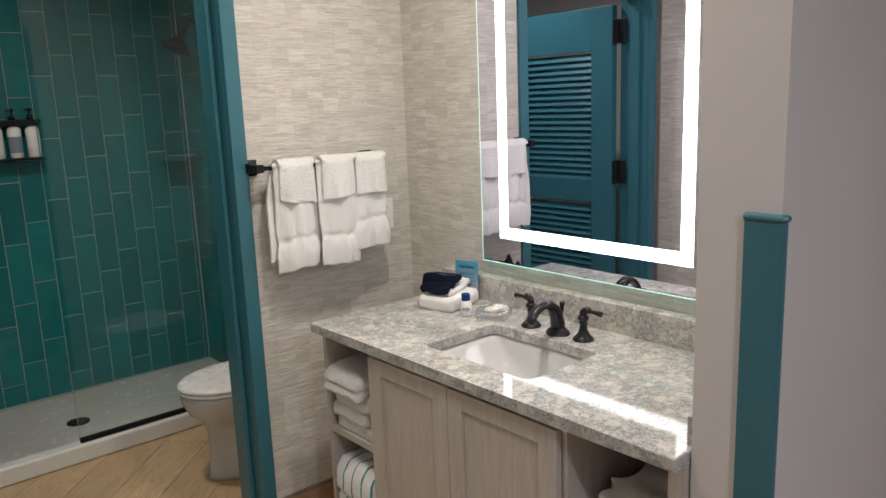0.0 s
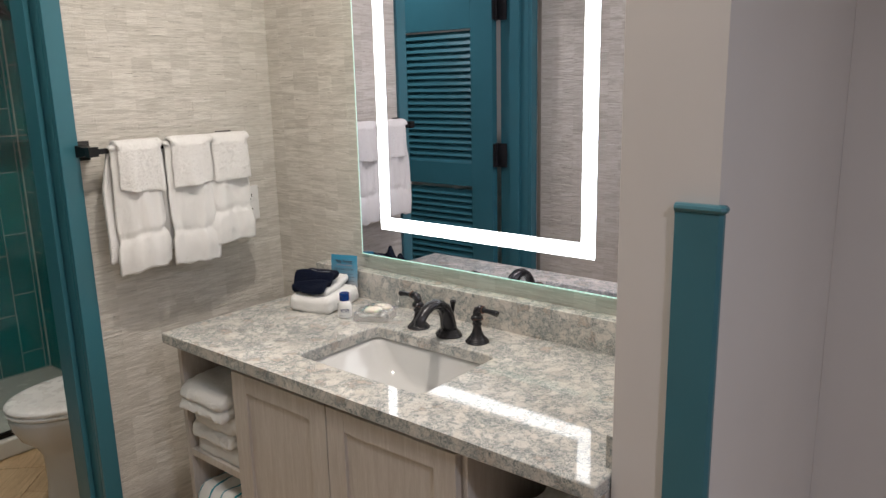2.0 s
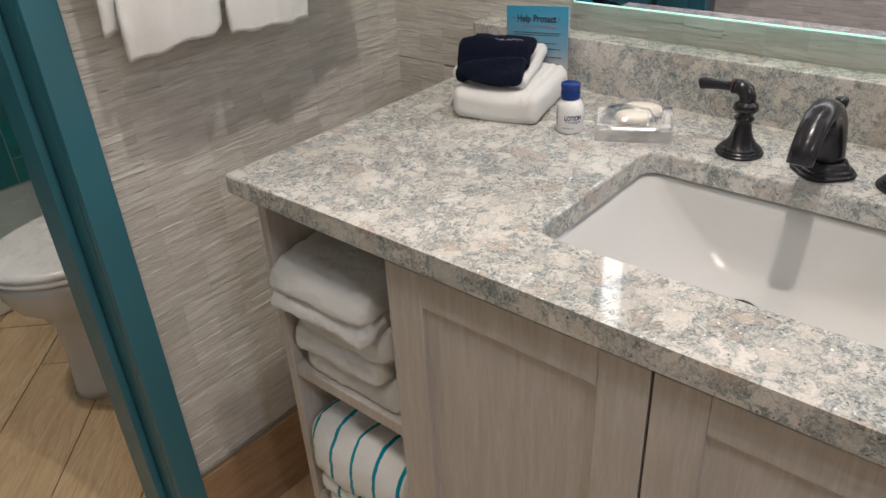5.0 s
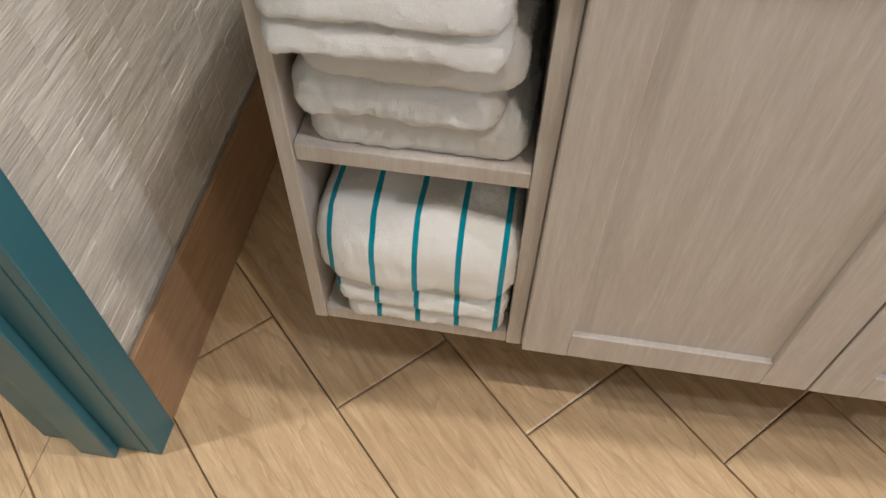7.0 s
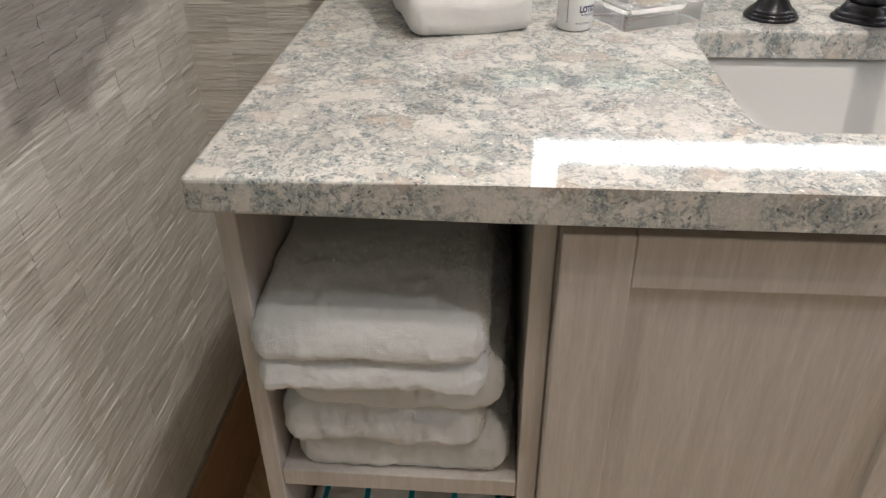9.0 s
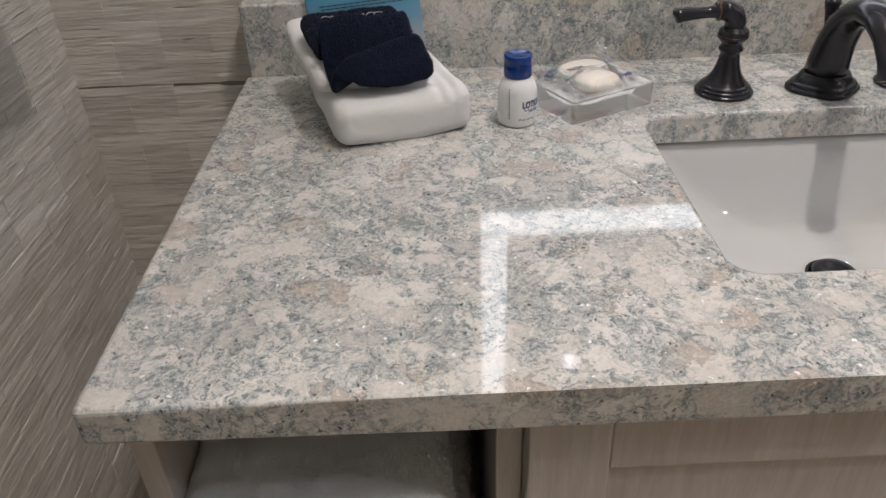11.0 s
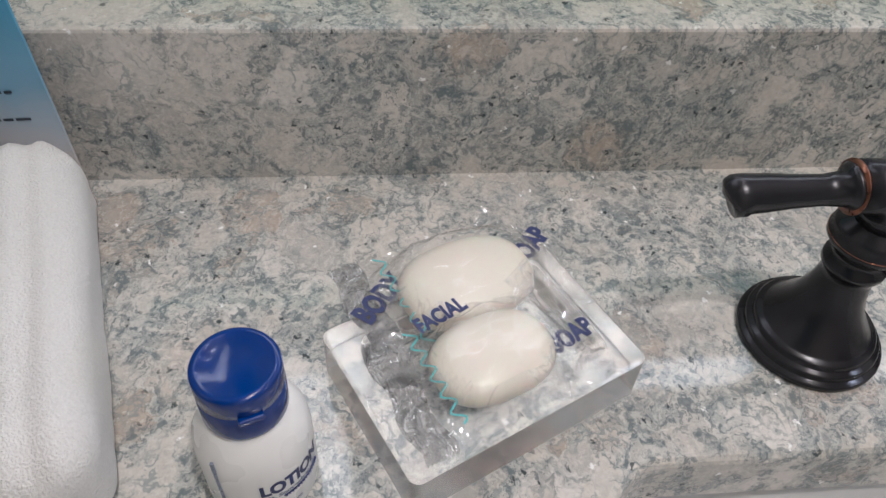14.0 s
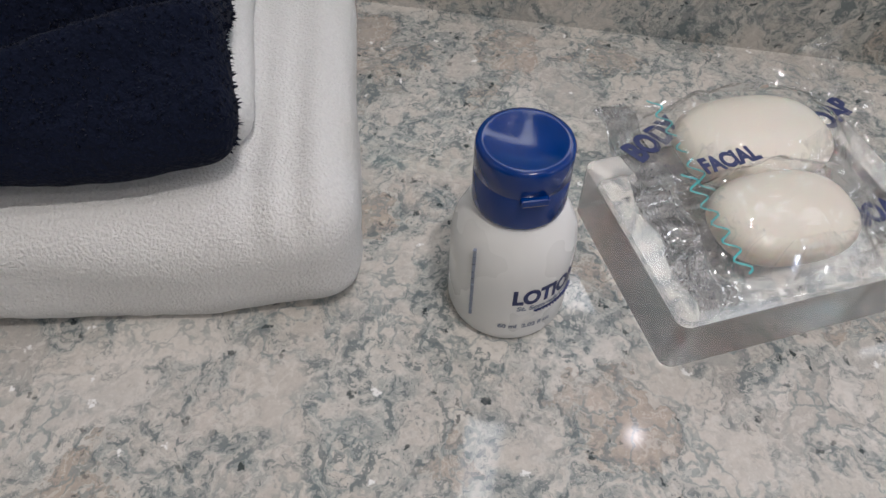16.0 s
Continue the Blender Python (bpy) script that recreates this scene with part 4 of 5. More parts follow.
def faucet():
    f = thing("faucet", (FX, FY, CZ), "dark bronze widespread faucet with arched spout and two lever handles", "faucet")
    bx = FX - 0.002
    path = [(0.000, 0.012, 0.0255, 0.023), (-0.001, 0.032, 0.0235, 0.022), (-0.006, 0.054, 0.0215, 0.0205), (-0.016, 0.074, 0.0205, 0.0185), (-0.032, 0.089, 0.0195, 0.016), (-0.052, 0.097, 0.0185, 0.014),
            (-0.074, 0.095, 0.0178, 0.0128), (-0.094, 0.085, 0.017, 0.012), (-0.110, 0.069, 0.0165, 0.0115), (-0.118, 0.053, 0.016, 0.011)]
    part("spout", sweep([((bx + a, FY, CZ + z), w * 0.90, h * 0.92) for a, z, w, h in path], 24, up=(0.3, 0, 1)), M["bronze"], f, smooth=True)
    base = bmesh.new()
    rings = []
    for grow, z in ((0.0115, 0.0003), (0.0125, 0.001), (0.0125, 0.0036), (0.0115, 0.0046), (0.0090, 0.0050), (0.0088, 0.0056), (0.0088, 0.0082), (0.0078, 0.0092), (0.0048, 0.0096), (0.0042, 0.0104), (0.0038, 0.0128), (0.002, 0.0150), (0.0, 0.019)):
        ring = []
        for k in range(40):
            a = 2 * math.pi * k / 40
            r = 1 + 0.06 * math.cos(4 * a)
            ring.append(base.verts.new((bx + (0.0225 + grow) * r * math.cos(a), FY + (0.0245 + grow) * r * math.sin(a), CZ + z)))
        rings.append(ring)
    for a, b in zip(rings, rings[1:]):
        for i in range(40):
            base.faces.new((a[i], a[(i + 1) % 40], b[(i + 1) % 40], b[i]))
    base.faces.new(rings[-1]), base.faces.new(rings[0][::-1])
    part("spout_base", base, M["bronze"], f, "stepped bronze foot", True)
    part("lift_rod", lathe([(0.0025, 0.012), (0.0025, 0.058), (0.0034, 0.062), (0.0058, 0.076), (0.0082, 0.086), (0.0075, 0.090), (0.0, 0.0915)], 20, (bx + 0.019, FY, CZ)), M["bronze"], f, "pop-up lift rod with a pear-shaped knob", True)
    for side, hy in ((1, 1.954), (-1, 1.757)):
        prof = [(0.0330, 0.0002), (0.0338, 0.0008), (0.0340, 0.0030), (0.0334, 0.0042), (0.0312, 0.0046), (0.0310, 0.0050), (0.0312, 0.0074), (0.0306, 0.0084), (0.0284, 0.0088), (0.0282, 0.0092), (0.0282, 0.0114), (0.0274, 0.0124), (0.0254, 0.0128), (0.0246, 0.0136), (0.0215, 0.018), (0.0165, 0.026), (0.013, 0.037),
                (0.0115, 0.047), (0.0112, 0.052), (0.0138, 0.054), (0.0138, 0.0572), (0.0115, 0.059), (0.0115, 0.063), (0.0158, 0.0675), (0.0176, 0.070), (0.0176, 0.0728), (0.0164, 0.0746), (0.017, 0.0764), (0.0158, 0.079), (0.012, 0.0815), (0.0108, 0.085)]
        prof = [(r * 0.90, z * 0.87) for r, z in prof]
        h = part("handle", lathe(prof, 36, (FX, hy, CZ)), M["bronze"], f, "flared bronze handle base", True)
        el = [((FX, hy, CZ + LZ - 0.0225), 0.0105, 0.0105), ((FX, hy, CZ + LZ - 0.0115), 0.0108, 0.0108), ((FX, hy + side * 0.003, CZ + LZ - 0.0045), 0.0108, 0.0108), ((FX, hy + side * 0.010, CZ + LZ - 0.0005), 0.0103, 0.0103),
              ((FX, hy + side * 0.018, CZ + LZ), 0.0098, 0.0098)]
        part("elbow", sweep(el, 20, up=(1, 0, 0)), M["bronze"], h, smooth=True)
        lv = [(0.018 + 0.78 * (d - 0.018), q) for d, q in [(0.018, 0.0105), (0.020, 0.0118), (0.022, 0.0105), (0.024, 0.0082), (0.034, 0.0072), (0.048, 0.0078), (0.060, 0.0088), (0.068, 0.0092), (0.0695, 0.0098), (0.0745, 0.0098), (0.0765, 0.0082), (0.077, 0.004)]]
        part("lever", sweep([((FX, hy + side * d, CZ + LZ - 0.0004 * k), r * 0.80, r * 0.80) for k, (d, r) in enumerate(lv)], 20, up=(1, 0, 0)), M["bronze"], h, "tapered bronze lever", True)
        part("worn_ring", sweep([((FX, hy + side * 0.0195, CZ + LZ - 0.0003), 0.0103, 0.0103), ((FX, hy + side * 0.0200, CZ + LZ - 0.0003), 0.0103, 0.0103)], 24, up=(1, 0, 0)), M["copper"], h, "copper ring worn bright", True)
        part("worn_collar", lathe([(0.0158, 0.0625), (0.0161, 0.0627), (0.0158, 0.0629)], 32, (FX, hy, CZ)), M["copper"], h, "copper edge worn bright", True)


faucet()

# ---- towels on the shelves ----


def folded(name, at, turn, size, layers, material, label, category, group="", seed=0.0, sag=0.0, r=None, lip=0.0):
    """A folded towel: layers that bulge at the fold, each a rounded soft slab."""
    lx, ly, lz = size
    h = lz / layers
    bm = None
    for k in range(layers):
        off = 0.004 * noise.noise((seed, k, 0.4))
        rad = r if r else h * 0.48
        b = fine_box(lx * (1 - 0.012 * (k % 2)), ly * (1 - 0.015 * ((k + 1) % 2)), h * 1.10, 84, 66, 14, min(rad, h * 0.5))
        for v in b.verts:
            u, w = v.co.x / lx, v.co.y / ly
            v.co.z += 0.10 * h * noise.noise((v.co.x * 18 + seed, v.co.y * 18, k * 3.0)) - sag * max(0.0, -u * 2 - 0.55) ** 2
            v.co.z += h * k * 0.985
            edge = max(abs(u), abs(w)) * 2
            v.co.z -= 0.15 * h * max(0, edge - 0.85) / 0.15 * (k + 1) / layers
            v.co.x += off + 0.004 * noise.noise((v.co.y * 14, seed + k, 2.0))
            v.co.y += off * 0.7 + 0.004 * noise.noise((v.co.x * 14, seed + k, 5.0))
            # the fold's front leans out at its foot, into a loose lip
            low = max(0.0, 1 - (v.co.z - h * k * 0.985) / h)
            v.co.x -= lip * low * max(0.0, -u * 2 - 0.7) / 0.3
            v.co.z -= lip * 0.35 * low * max(0.0, -u * 2 - 0.75) / 0.25 * (0.6 + noise.noise((v.co.y * 22, seed, 8.0)))
            v.co += Vector(noise.noise_vector(v.co * 60 + Vector((seed, k, 0)))) * 0.0020
            v.co += Vector(noise.noise_vector(v.co * 260 + Vector((k, seed, 0)))) * 0.0020
        bm = b if bm is None else merge(bm, b)
    bm.transform(Matrix.Translation(at) @ Matrix.Rotation(radians(turn), 4, "Z"))
    pile(bm, 7000, 0.0030, seed)
    return solid(name, bm, material, label, category, group=group, smooth=True)


SH = 0.5305
# depth, width and height of each towel of the pile, from below
for k, (x0, yc, w, z, h, turn) in enumerate(((1.668, 2.349, 0.216, SH, 0.049, 0.0), (1.660, 2.369, 0.200, SH + 0.048, 0.047, 1.0), (1.664, 2.353, 0.206, SH + 0.094, 0.050, -1.0), (1.645, 2.373, 0.208, SH + 0.143, 0.068, 0.5))):
    folded("bath_towel", (x0 + 0.19, yc, z), turn, (0.38, w, h), 1 if k < 3 else 2, M["terry"], "white terry bath towel folded in a pile on the open shelf", "towel", "shelf towels", k * 2.3, 0.05 if k == 3 else 0.0, h * 0.42, (0.004, 0.010, 0.008, 0.014)[k])
LO = VZ0 + 0.0245
for k, (x0, yc, w, z, h, sag) in enumerate(((1.654, 2.342, 0.206, LO, 0.041, 0.0), (1.650, 2.346, 0.216, LO + 0.040, 0.042, 0.0), (1.643, 2.350, 0.244, LO + 0.083, 0.104, 0.0))):
    folded("pool_towel", (x0 + 0.18, yc, z), 0.0, (0.36, w, h), 1, M["striped"], "white pool towel with turquoise stripes, folded on the bottom shelf", "towel", "striped towels", k * 1.7 + 9, sag, min(h * 0.47, 0.040), 0.006)

# white bag on the other shelf
b = fine_box(0.22, 0.17, 0.115, 22, 20, 12, 0.035)
for v in b.verts:
    n = noise.noise_vector(v.co * 16 + Vector((4, 1, 2)))
    v.co += Vector(n) * 0.030 * (0.3 + v.co.z / 0.115) * (1 if v.co.z > 0.004 else 0)
    v.co.z += 0.03 * max(0, v.co.y / 0.085) * (v.co.z / 0.115)
b.transform(Matrix.Translation((1.82, 1.36, 0.6008)) @ Matrix.Diagonal((1, 1, 0.62, 1)))
solid("laundry_bag", b, M["tissue"], "crumpled white cloth bag on the dark open shelf", "bag", smooth=True)

# ---- towels and toiletries on the worktop ----
TOP = CZ + 0.0005
SPIN = Matrix.Translation((2.051, 2.320, TOP)) @ Matrix.Rotation(radians(16.2), 4, "Z")


def placed(b, m):
    b.transform(m)
    return b


def soft_slab(lx, ly, lz, seed, r, nx=40, ny=34, nz=8, amp=0.0015, lift=None):
    b = fine_box(lx, ly, lz, nx, ny, nz, r)
    for v in b.verts:
        if lift:
            v.co.z += lift(v.co.x / lx, v.co.y / ly)
        v.co += Vector(noise.noise_vector(v.co * 28 + Vector((seed, 0, seed)))) * amp * 1.1
        v.co += Vector(noise.noise_vector(v.co * 150 + Vector((0, seed, 0)))) * amp * 0.3
    return b


def bottom_lift(u, w):
    return -0.008 * max(0, -u * 2 - 0.7) - 0.004 * max(0, -w * 2 - 0.8) + 0.003 * math.sin(w * 5 + u * 3)


b = soft_slab(0.174, 0.140, 0.046, 1.0, 0.0150, 60, 48, 14, 0.0016, bottom_lift)
for v in b.verts:
    # woven border ribs along one side and the fold line at the front
    w = v.co.y / 0.148
    if v.co.z > 0.035:
        v.co.z += 0.0014 * math.sin((w + 0.5) * 70) * math.exp(-((w + 0.32) / 0.09) ** 2)
solid("hand_towel", placed(b, SPIN), M["terry"], "white terry hand towel folded square on the worktop", "towel", smooth=True)


def crest(u, w):
    return 0.026 * max(0, u) + 0.004 * math.sin(w * 4)


b = soft_slab(0.150, 0.118, 0.024, 3.0, 0.0112, 52, 34, 8, lift=crest)
solid("washcloth", placed(b, SPIN @ Matrix.Translation((0.018, 0.024, 0.0435)) @ Matrix.Rotation(radians(3), 4, "Z")), M["terry"], "white folded washcloth between the towel and the navy cloth", "towel", smooth=True)


def navy_lift(u, w):
    # a thick roll across the middle, hollow in front of it, over a lower front flap; the back rises over the washcloth
    ridge = u + 0.04 + 0.34 * w
    roll = 0.026 * math.exp(-(ridge / 0.085) ** 2) * max(0.0, min(1.0, 0.9 + 1.1 * w))
    hollow = -0.010 * math.exp(-((ridge + 0.17) / 0.055) ** 2) * max(0.0, min(1.0, 1.1 + w))
    lip = 0.012 * math.exp(-((ridge + 0.30) / 0.06) ** 2) * max(0.0, min(1.0, 0.7 + 1.2 * w))
    front = -0.034 * max(0, -u * 2 - 0.45) - 0.012 * max(0, w * 2 - 0.65)
    return roll + hollow + lip + front + 0.026 * max(0, u) + 0.010 * max(0.0, w)


NAVY = SPIN @ Matrix.Translation((-0.017, 0.019, 0.0665)) @ Matrix.Rotation(radians(5), 4, "Z")
nv = thing("makeup_cloth", SPIN @ Vector((0, 0.017, 0.0665)), "navy terry make-up cloth, folded, with silver stitched script", "towel")
b = soft_slab(0.118, 0.104, 0.019, 5.0, 0.0098, 90, 72, 8, 0.0022, navy_lift)
part("cloth", pile(placed(b, NAVY), 12000, 0.0019, 3), M["navy"], nv, smooth=True)
# stitched script: a running curve of loops, no letters
pts = []
for k in range(60):
    s = k / 59
    pts.append(((0.036 + 0.0035 * math.sin(s * 41) * (0.4 + 0.6 * math.sin(s * 5 + 1) ** 2), 0.030 - 0.060 * s + 0.0025 * math.cos(s * 34), 0), 0.0004, 0.0004))
bm = sweep(pts, 5)
for v in bm.verts:
    v.co.z += 0.0218 + navy_lift(v.co.x / 0.118, v.co.y / 0.104)
part("stitching", placed(bm, NAVY), M["silver_thread"], nv, "silver stitched script")

# printed card that leans on the backsplash
CARD = Matrix.Translation((2.144, 2.336, TOP + 0.0015)) @ Matrix.Rotation(radians(-5), 4, "Z") @ Matrix.Rotation(radians(-6), 4, "X") @ Matrix.Rotation(radians(7), 4, "Y")
card = thing("printed_card", (2.144, 2.336, TOP), "printed blue notice card leaning on the backsplash behind the towels", "card")
me = finish("card_sheet", box(-0.0006, 0.0006, -0.065, 0.065, 0.0, 0.128, 0.0005, 1), M["card"])
ob = new("card_sheet", me)
ob.parent = card
ob.matrix_local = Matrix.Translation(-Vector(card.location)) @ CARD
FACE = CARD @ Matrix(((0, 0, -1, -0.0010), (-1, 0, 0, 0), (0, 1, 0, -0.022), (0, 0, 0, 1)))


def on_card(name, text, size, ink, y, x=0.0, squeeze=1.0):
    words(name, text, size, M[ink], card, FACE @ Matrix.Translation((x, y, 0)), extrude=0.00008, squeeze=squeeze)


on_card("heading", "\u00b7 Help Protect \u00b7", 0.0158, "dark_ink", 0.1250)
on_card("subheading", "Our Mountain Paradise", 0.0085, "faint_ink", 0.116)


def ink_bars(name, rows, ink):
    bm = bmesh.new()
    for x0, x1, y in rows:
        x = x0
        while x < x1:
            w = min(x1 - x, random.uniform(0.003, 0.008))
            box(x, x + w, y, y + 0.0012, -0.00005, 0.00008, bm=bm)
            x += w + 0.0012
    part(name, placed(bm, FACE), M[ink], card)


ink_bars("small_print", [(-0.05, 0.05, 0.107), (-0.048, 0.046, 0.1035), (-0.048, -0.022, 0.100), (-0.05, 0.045, 0.091), (-0.05, 0.05, 0.082), (-0.05, 0.018, 0.0785), (-0.05, 0.053, 0.069)], "dark_ink")

# lotion bottle
BX, BY = 2.003, 2.184
lot = thing("lotion_bottle", (BX, BY, TOP), "small white lotion bottle with a blue flip cap", "bottle")
part("bottle_body", lathe([(0.0168, 0.0), (0.0188, 0.0012), (0.0196, 0.004), (0.0196, 0.032), (0.0190, 0.0375), (0.0170, 0.0425), (0.0145, 0.0465), (0.0125, 0.0485), (0.0112, 0.051)], 48, (BX, BY, TOP)), M["plastic"], lot, "glossy white plastic body", True)
part("cap", lathe([(0.0125, 0.0485), (0.0136, 0.0489), (0.0139, 0.0500), (0.0139, 0.0610), (0.0137, 0.0613), (0.0139, 0.0616), (0.0139, 0.0694), (0.0134, 0.0706), (0.0116, 0.0708), (0.0106, 0.0701), (0.0, 0.0697)], 48, (BX, BY, TOP)), M["cap"], lot, "glossy blue flip cap", True)
cap_dir = radians(200)
tab = box(-0.0012, 0.0012, -0.004, 0.004, -0.0012, 0.0012, 0.0006)
part("cap_tab", placed(tab, Matrix.Translation((BX + 0.0142 * math.cos(cap_dir), BY + 0.0142 * math.sin(cap_dir), TOP + 0.0612)) @ Matrix.Rotation(cap_dir, 4, "Z")), M["cap"], lot, "thumb tab of the cap")


def wrapped(name, text, size, ink, parent, z, mid, radius, squeeze=1.0, upright=False):
    """Lettering bent round the bottle. mid: the direction that its middle faces, in degrees."""
    cu = bpy.data.curves.new(name, "FONT")
    cu.body, cu.size, cu.align_x, cu.resolution_u, cu.offset = text, size, "CENTER", 4, size * 0.05
    tmp = bpy.data.objects.new(name, cu)
    scene.collection.objects.link(tmp)
    me = bpy.data.meshes.new_from_object(tmp.evaluated_get(bpy.context.evaluated_depsgraph_get()))
    bpy.data.objects.remove(tmp)
    bm = bmesh.new()
    bm.from_mesh(me)
    bpy.data.meshes.remove(me)
    for v in bm.verts:
        x, y = (v.co.x * squeeze, v.co.y)
        if upright:
            x, y = y, -x
        a = radians(mid) + x / radius
        v.co = Vector((BX + (radius + 0.00012) * math.cos(a), BY + (radius + 0.00012) * math.sin(a), TOP + z + y))
    part(name, bm, ink, parent)


wrapped("lettering", "LOTION", 0.0092, M["ink"], lot, 0.0212, 184 + 42, 0.0196, 0.74)
wrapped("lettering_line", "St. Somewhere Spa", 0.0030, M["faint_ink"], lot, 0.0178, 184 + 44, 0.0196)
wrapped("lettering_size", "60 ml  2.02 fl oz", 0.0027, M["faint_ink"], lot, 0.0085, 184 + 20, 0.0196)
bm = bmesh.new()
for k in range(14):
    a = radians(184 + 28 + k * 3.6)
    box(BX + 0.0197 * math.cos(a) - 0.0006, BX + 0.0197 * math.cos(a) + 0.0006, BY + 0.0197 * math.sin(a) - 0.0006, BY + 0.0197 * math.sin(a) + 0.0006, TOP + 0.0168, TOP + 0.0171, bm=bm)
part("lettering_rule", bm, M["ink"], lot)
bm = bmesh.new()
a = radians(184 - 34)
z = 0.010
while z < 0.040:
    h = random.uniform(0.001, 0.003)
    box(BX + 0.0196 * math.cos(a) - 0.0005, BX + 0.0196 * math.cos(a) + 0.0005, BY + 0.0196 * math.sin(a) - 0.0005, BY + 0.0196 * math.sin(a) + 0.0005, TOP + z, TOP + z + h, bm=bm)
    z += h + 0.0007
part("side_print", bm, M["faint_ink"], lot)

# soap dish and two wrapped soaps
DISH = Matrix.Translation((2.039, 2.101, TOP)) @ Matrix.Rotation(radians(-63), 4, "Z")
dish = thing("soap_dish", (2.039, 2.101, TOP), "thick clear frosted acrylic soap dish with a shallow tray", "soap dish")


def tray():
    bm = bmesh.new()
    L, W, H = 0.102, 0.071, 0.0245
    rings = []
    for grow, z, r in ((0.0, 0.0, 0.004), (0.0012, 0.0012, 0.004), (0.0012, H - 0.001, 0.004), (0.0, H, 0.004), (-0.009, H, 0.006), (-0.011, H - 0.002, 0.006), (-0.015, H - 0.0095, 0.008), (-0.020, H - 0.011, 0.008)):
        rings.append([bm.verts.new((*p, z)) for p in rounded(-L / 2 - grow, L / 2 + grow, -W / 2 - grow, W / 2 + grow, r, 5)])
    for a, b in zip(rings, rings[1:]):
        for i in range(len(a)):
            j = (i + 1) % len(a)
            bm.faces.new((a[i], a[j], b[j], b[i]))
    bm.faces.new(rings[-1]), bm.faces.new(rings[0][::-1])
    return bm


part("tray", placed(tray(), DISH), M["frosted"], dish, "frosted clear acrylic").visible_shadow = False


def soap(name, at, turn, tilt, lx, ly, lz, label, texts, film_size, seed):
    s = thing(name, at, label, "soap", "wrapped soaps")
    m = Matrix.Translation(at) @ Matrix.Rotation(radians(turn), 4, "Z") @ Matrix.Rotation(radians(tilt), 4, "Y")
    bm = bmesh.new()
    bmesh.ops.create_uvsphere(bm, u_segments=40, v_segments=24, radius=1)
    for v in bm.verts:
        x, y, z = v.co
        r = max(1e-6, math.hypot(x, y))
        f = (abs(x) ** 2.5 + abs(y) ** 2.5) ** (1 / 2.5) / r if r > 1e-5 else 1
        zz = math.copysign(abs(z) ** 0.75, z)
        v.co = Vector((x / max(f, 0.5) * lx / 2, y / max(f, 0.5) * ly / 2, (zz + 1) * lz / 2))
    part("bar", placed(bm, m), M["soap"], s, "cream oval soap bar", True)
    # the film: a puffed sheet above the bar, crimped flat at both ends
    FL, FW = film_size
    bm = bmesh.new()
    nx, ny = 44, 30
    for top in (1,):
        grid = []
        for i in range(nx + 1):
            row = []
            for j in range(ny + 1):
                u, w = 2 * i / nx - 1, 2 * j / ny - 1
                x, y = u * FL / 2, w * FW / 2
                d = math.hypot(x / (lx / 2 + 0.002), y / (ly / 2 + 0.002))
                over = lz + 0.0016 if d < 0.75 else (lz + 0.0016) * max(0.0, 1 - ((d - 0.75) / 0.85)) ** 1.0
                crimp = 0.0018 * math.sin(w * 30) * max(0, abs(u) - 0.72) / 0.28
                crinkle = 0.0028 * noise.noise((x * 120 + seed, y * 120, seed)) * (1 if d > 0.8 else 0.15) + 0.0035 * noise.noise((x * 45 + seed, y * 45, seed)) * (1 if d > 0.9 else 0.1)
                peak = 0.026 * max(0.0, u + w - 1.25) / 0.75 + 0.006 * max(0.0, -u - 0.6)
                row.append(bm.verts.new((x, y, max(over, 0.004) + crimp + crinkle + peak + 0.002)))
            grid.append(row)
        for i in range(nx):
            for j in range(ny):
                bm.faces.new((grid[i][j], grid[i + 1][j], grid[i + 1][j + 1], grid[i][j + 1]))
    for fc in bm.faces:
        mid = fc.calc_center_median()
        fc.material_index = 1 if math.hypot(mid.x / (lx / 2), mid.y / (ly / 2)) < 0.95 else 0
    film = part("wrapper", placed(bm, m), M["film"], s, "crinkled clear film wrapper")
    film.data.materials.append(M["film_smooth"])
    film.visible_shadow = False
    # crimped seal at one end: narrow lengthwise pleats
    bm = bmesh.new()
    rows = []
    for i in range(19):
        x = -FL / 2 - 0.003 + 0.013 * i / 18
        rows.append([bm.verts.new((x + 0.0012 * math.sin(j * 0.8 + seed), (j / 16 - 0.5) * FW * 1.02, 0.0065 + 0.0011 * (-1) ** i + 0.002 * noise.noise((seed, j * 0.4, 0.0)))) for j in range(17)])
    for a, b in zip(rows, rows[1:]):
        for j in range(16):
            bm.faces.new((a[j], a[j + 1], b[j + 1], b[j]))
    part("crimped_seal", placed(bm, m), M["film_seal"], s, "pleated clear film seal").visible_shadow = False
    for text, x, y, rot, size, up in texts:
        words("lettering", text, size, M["ink"], s, m @ Matrix.Translation((x, y, up)) @ Matrix.Rotation(radians(rot), 4, "Z"), extrude=0.0001, squeeze=0.72, bold=0.045)
    bm = bmesh.new()
    pts = [((-FL / 2 * 0.62 + 0.0022 * math.sin(k * 0.9), -FW / 2 * 0.8 + FW * 0.8 * k / 40, 0.0125), 0.0004, 0.0002) for k in range(41)]
    part("wave_print", placed(sweep(pts, 4), m), M["aqua_ink"], s, "aqua wave print")


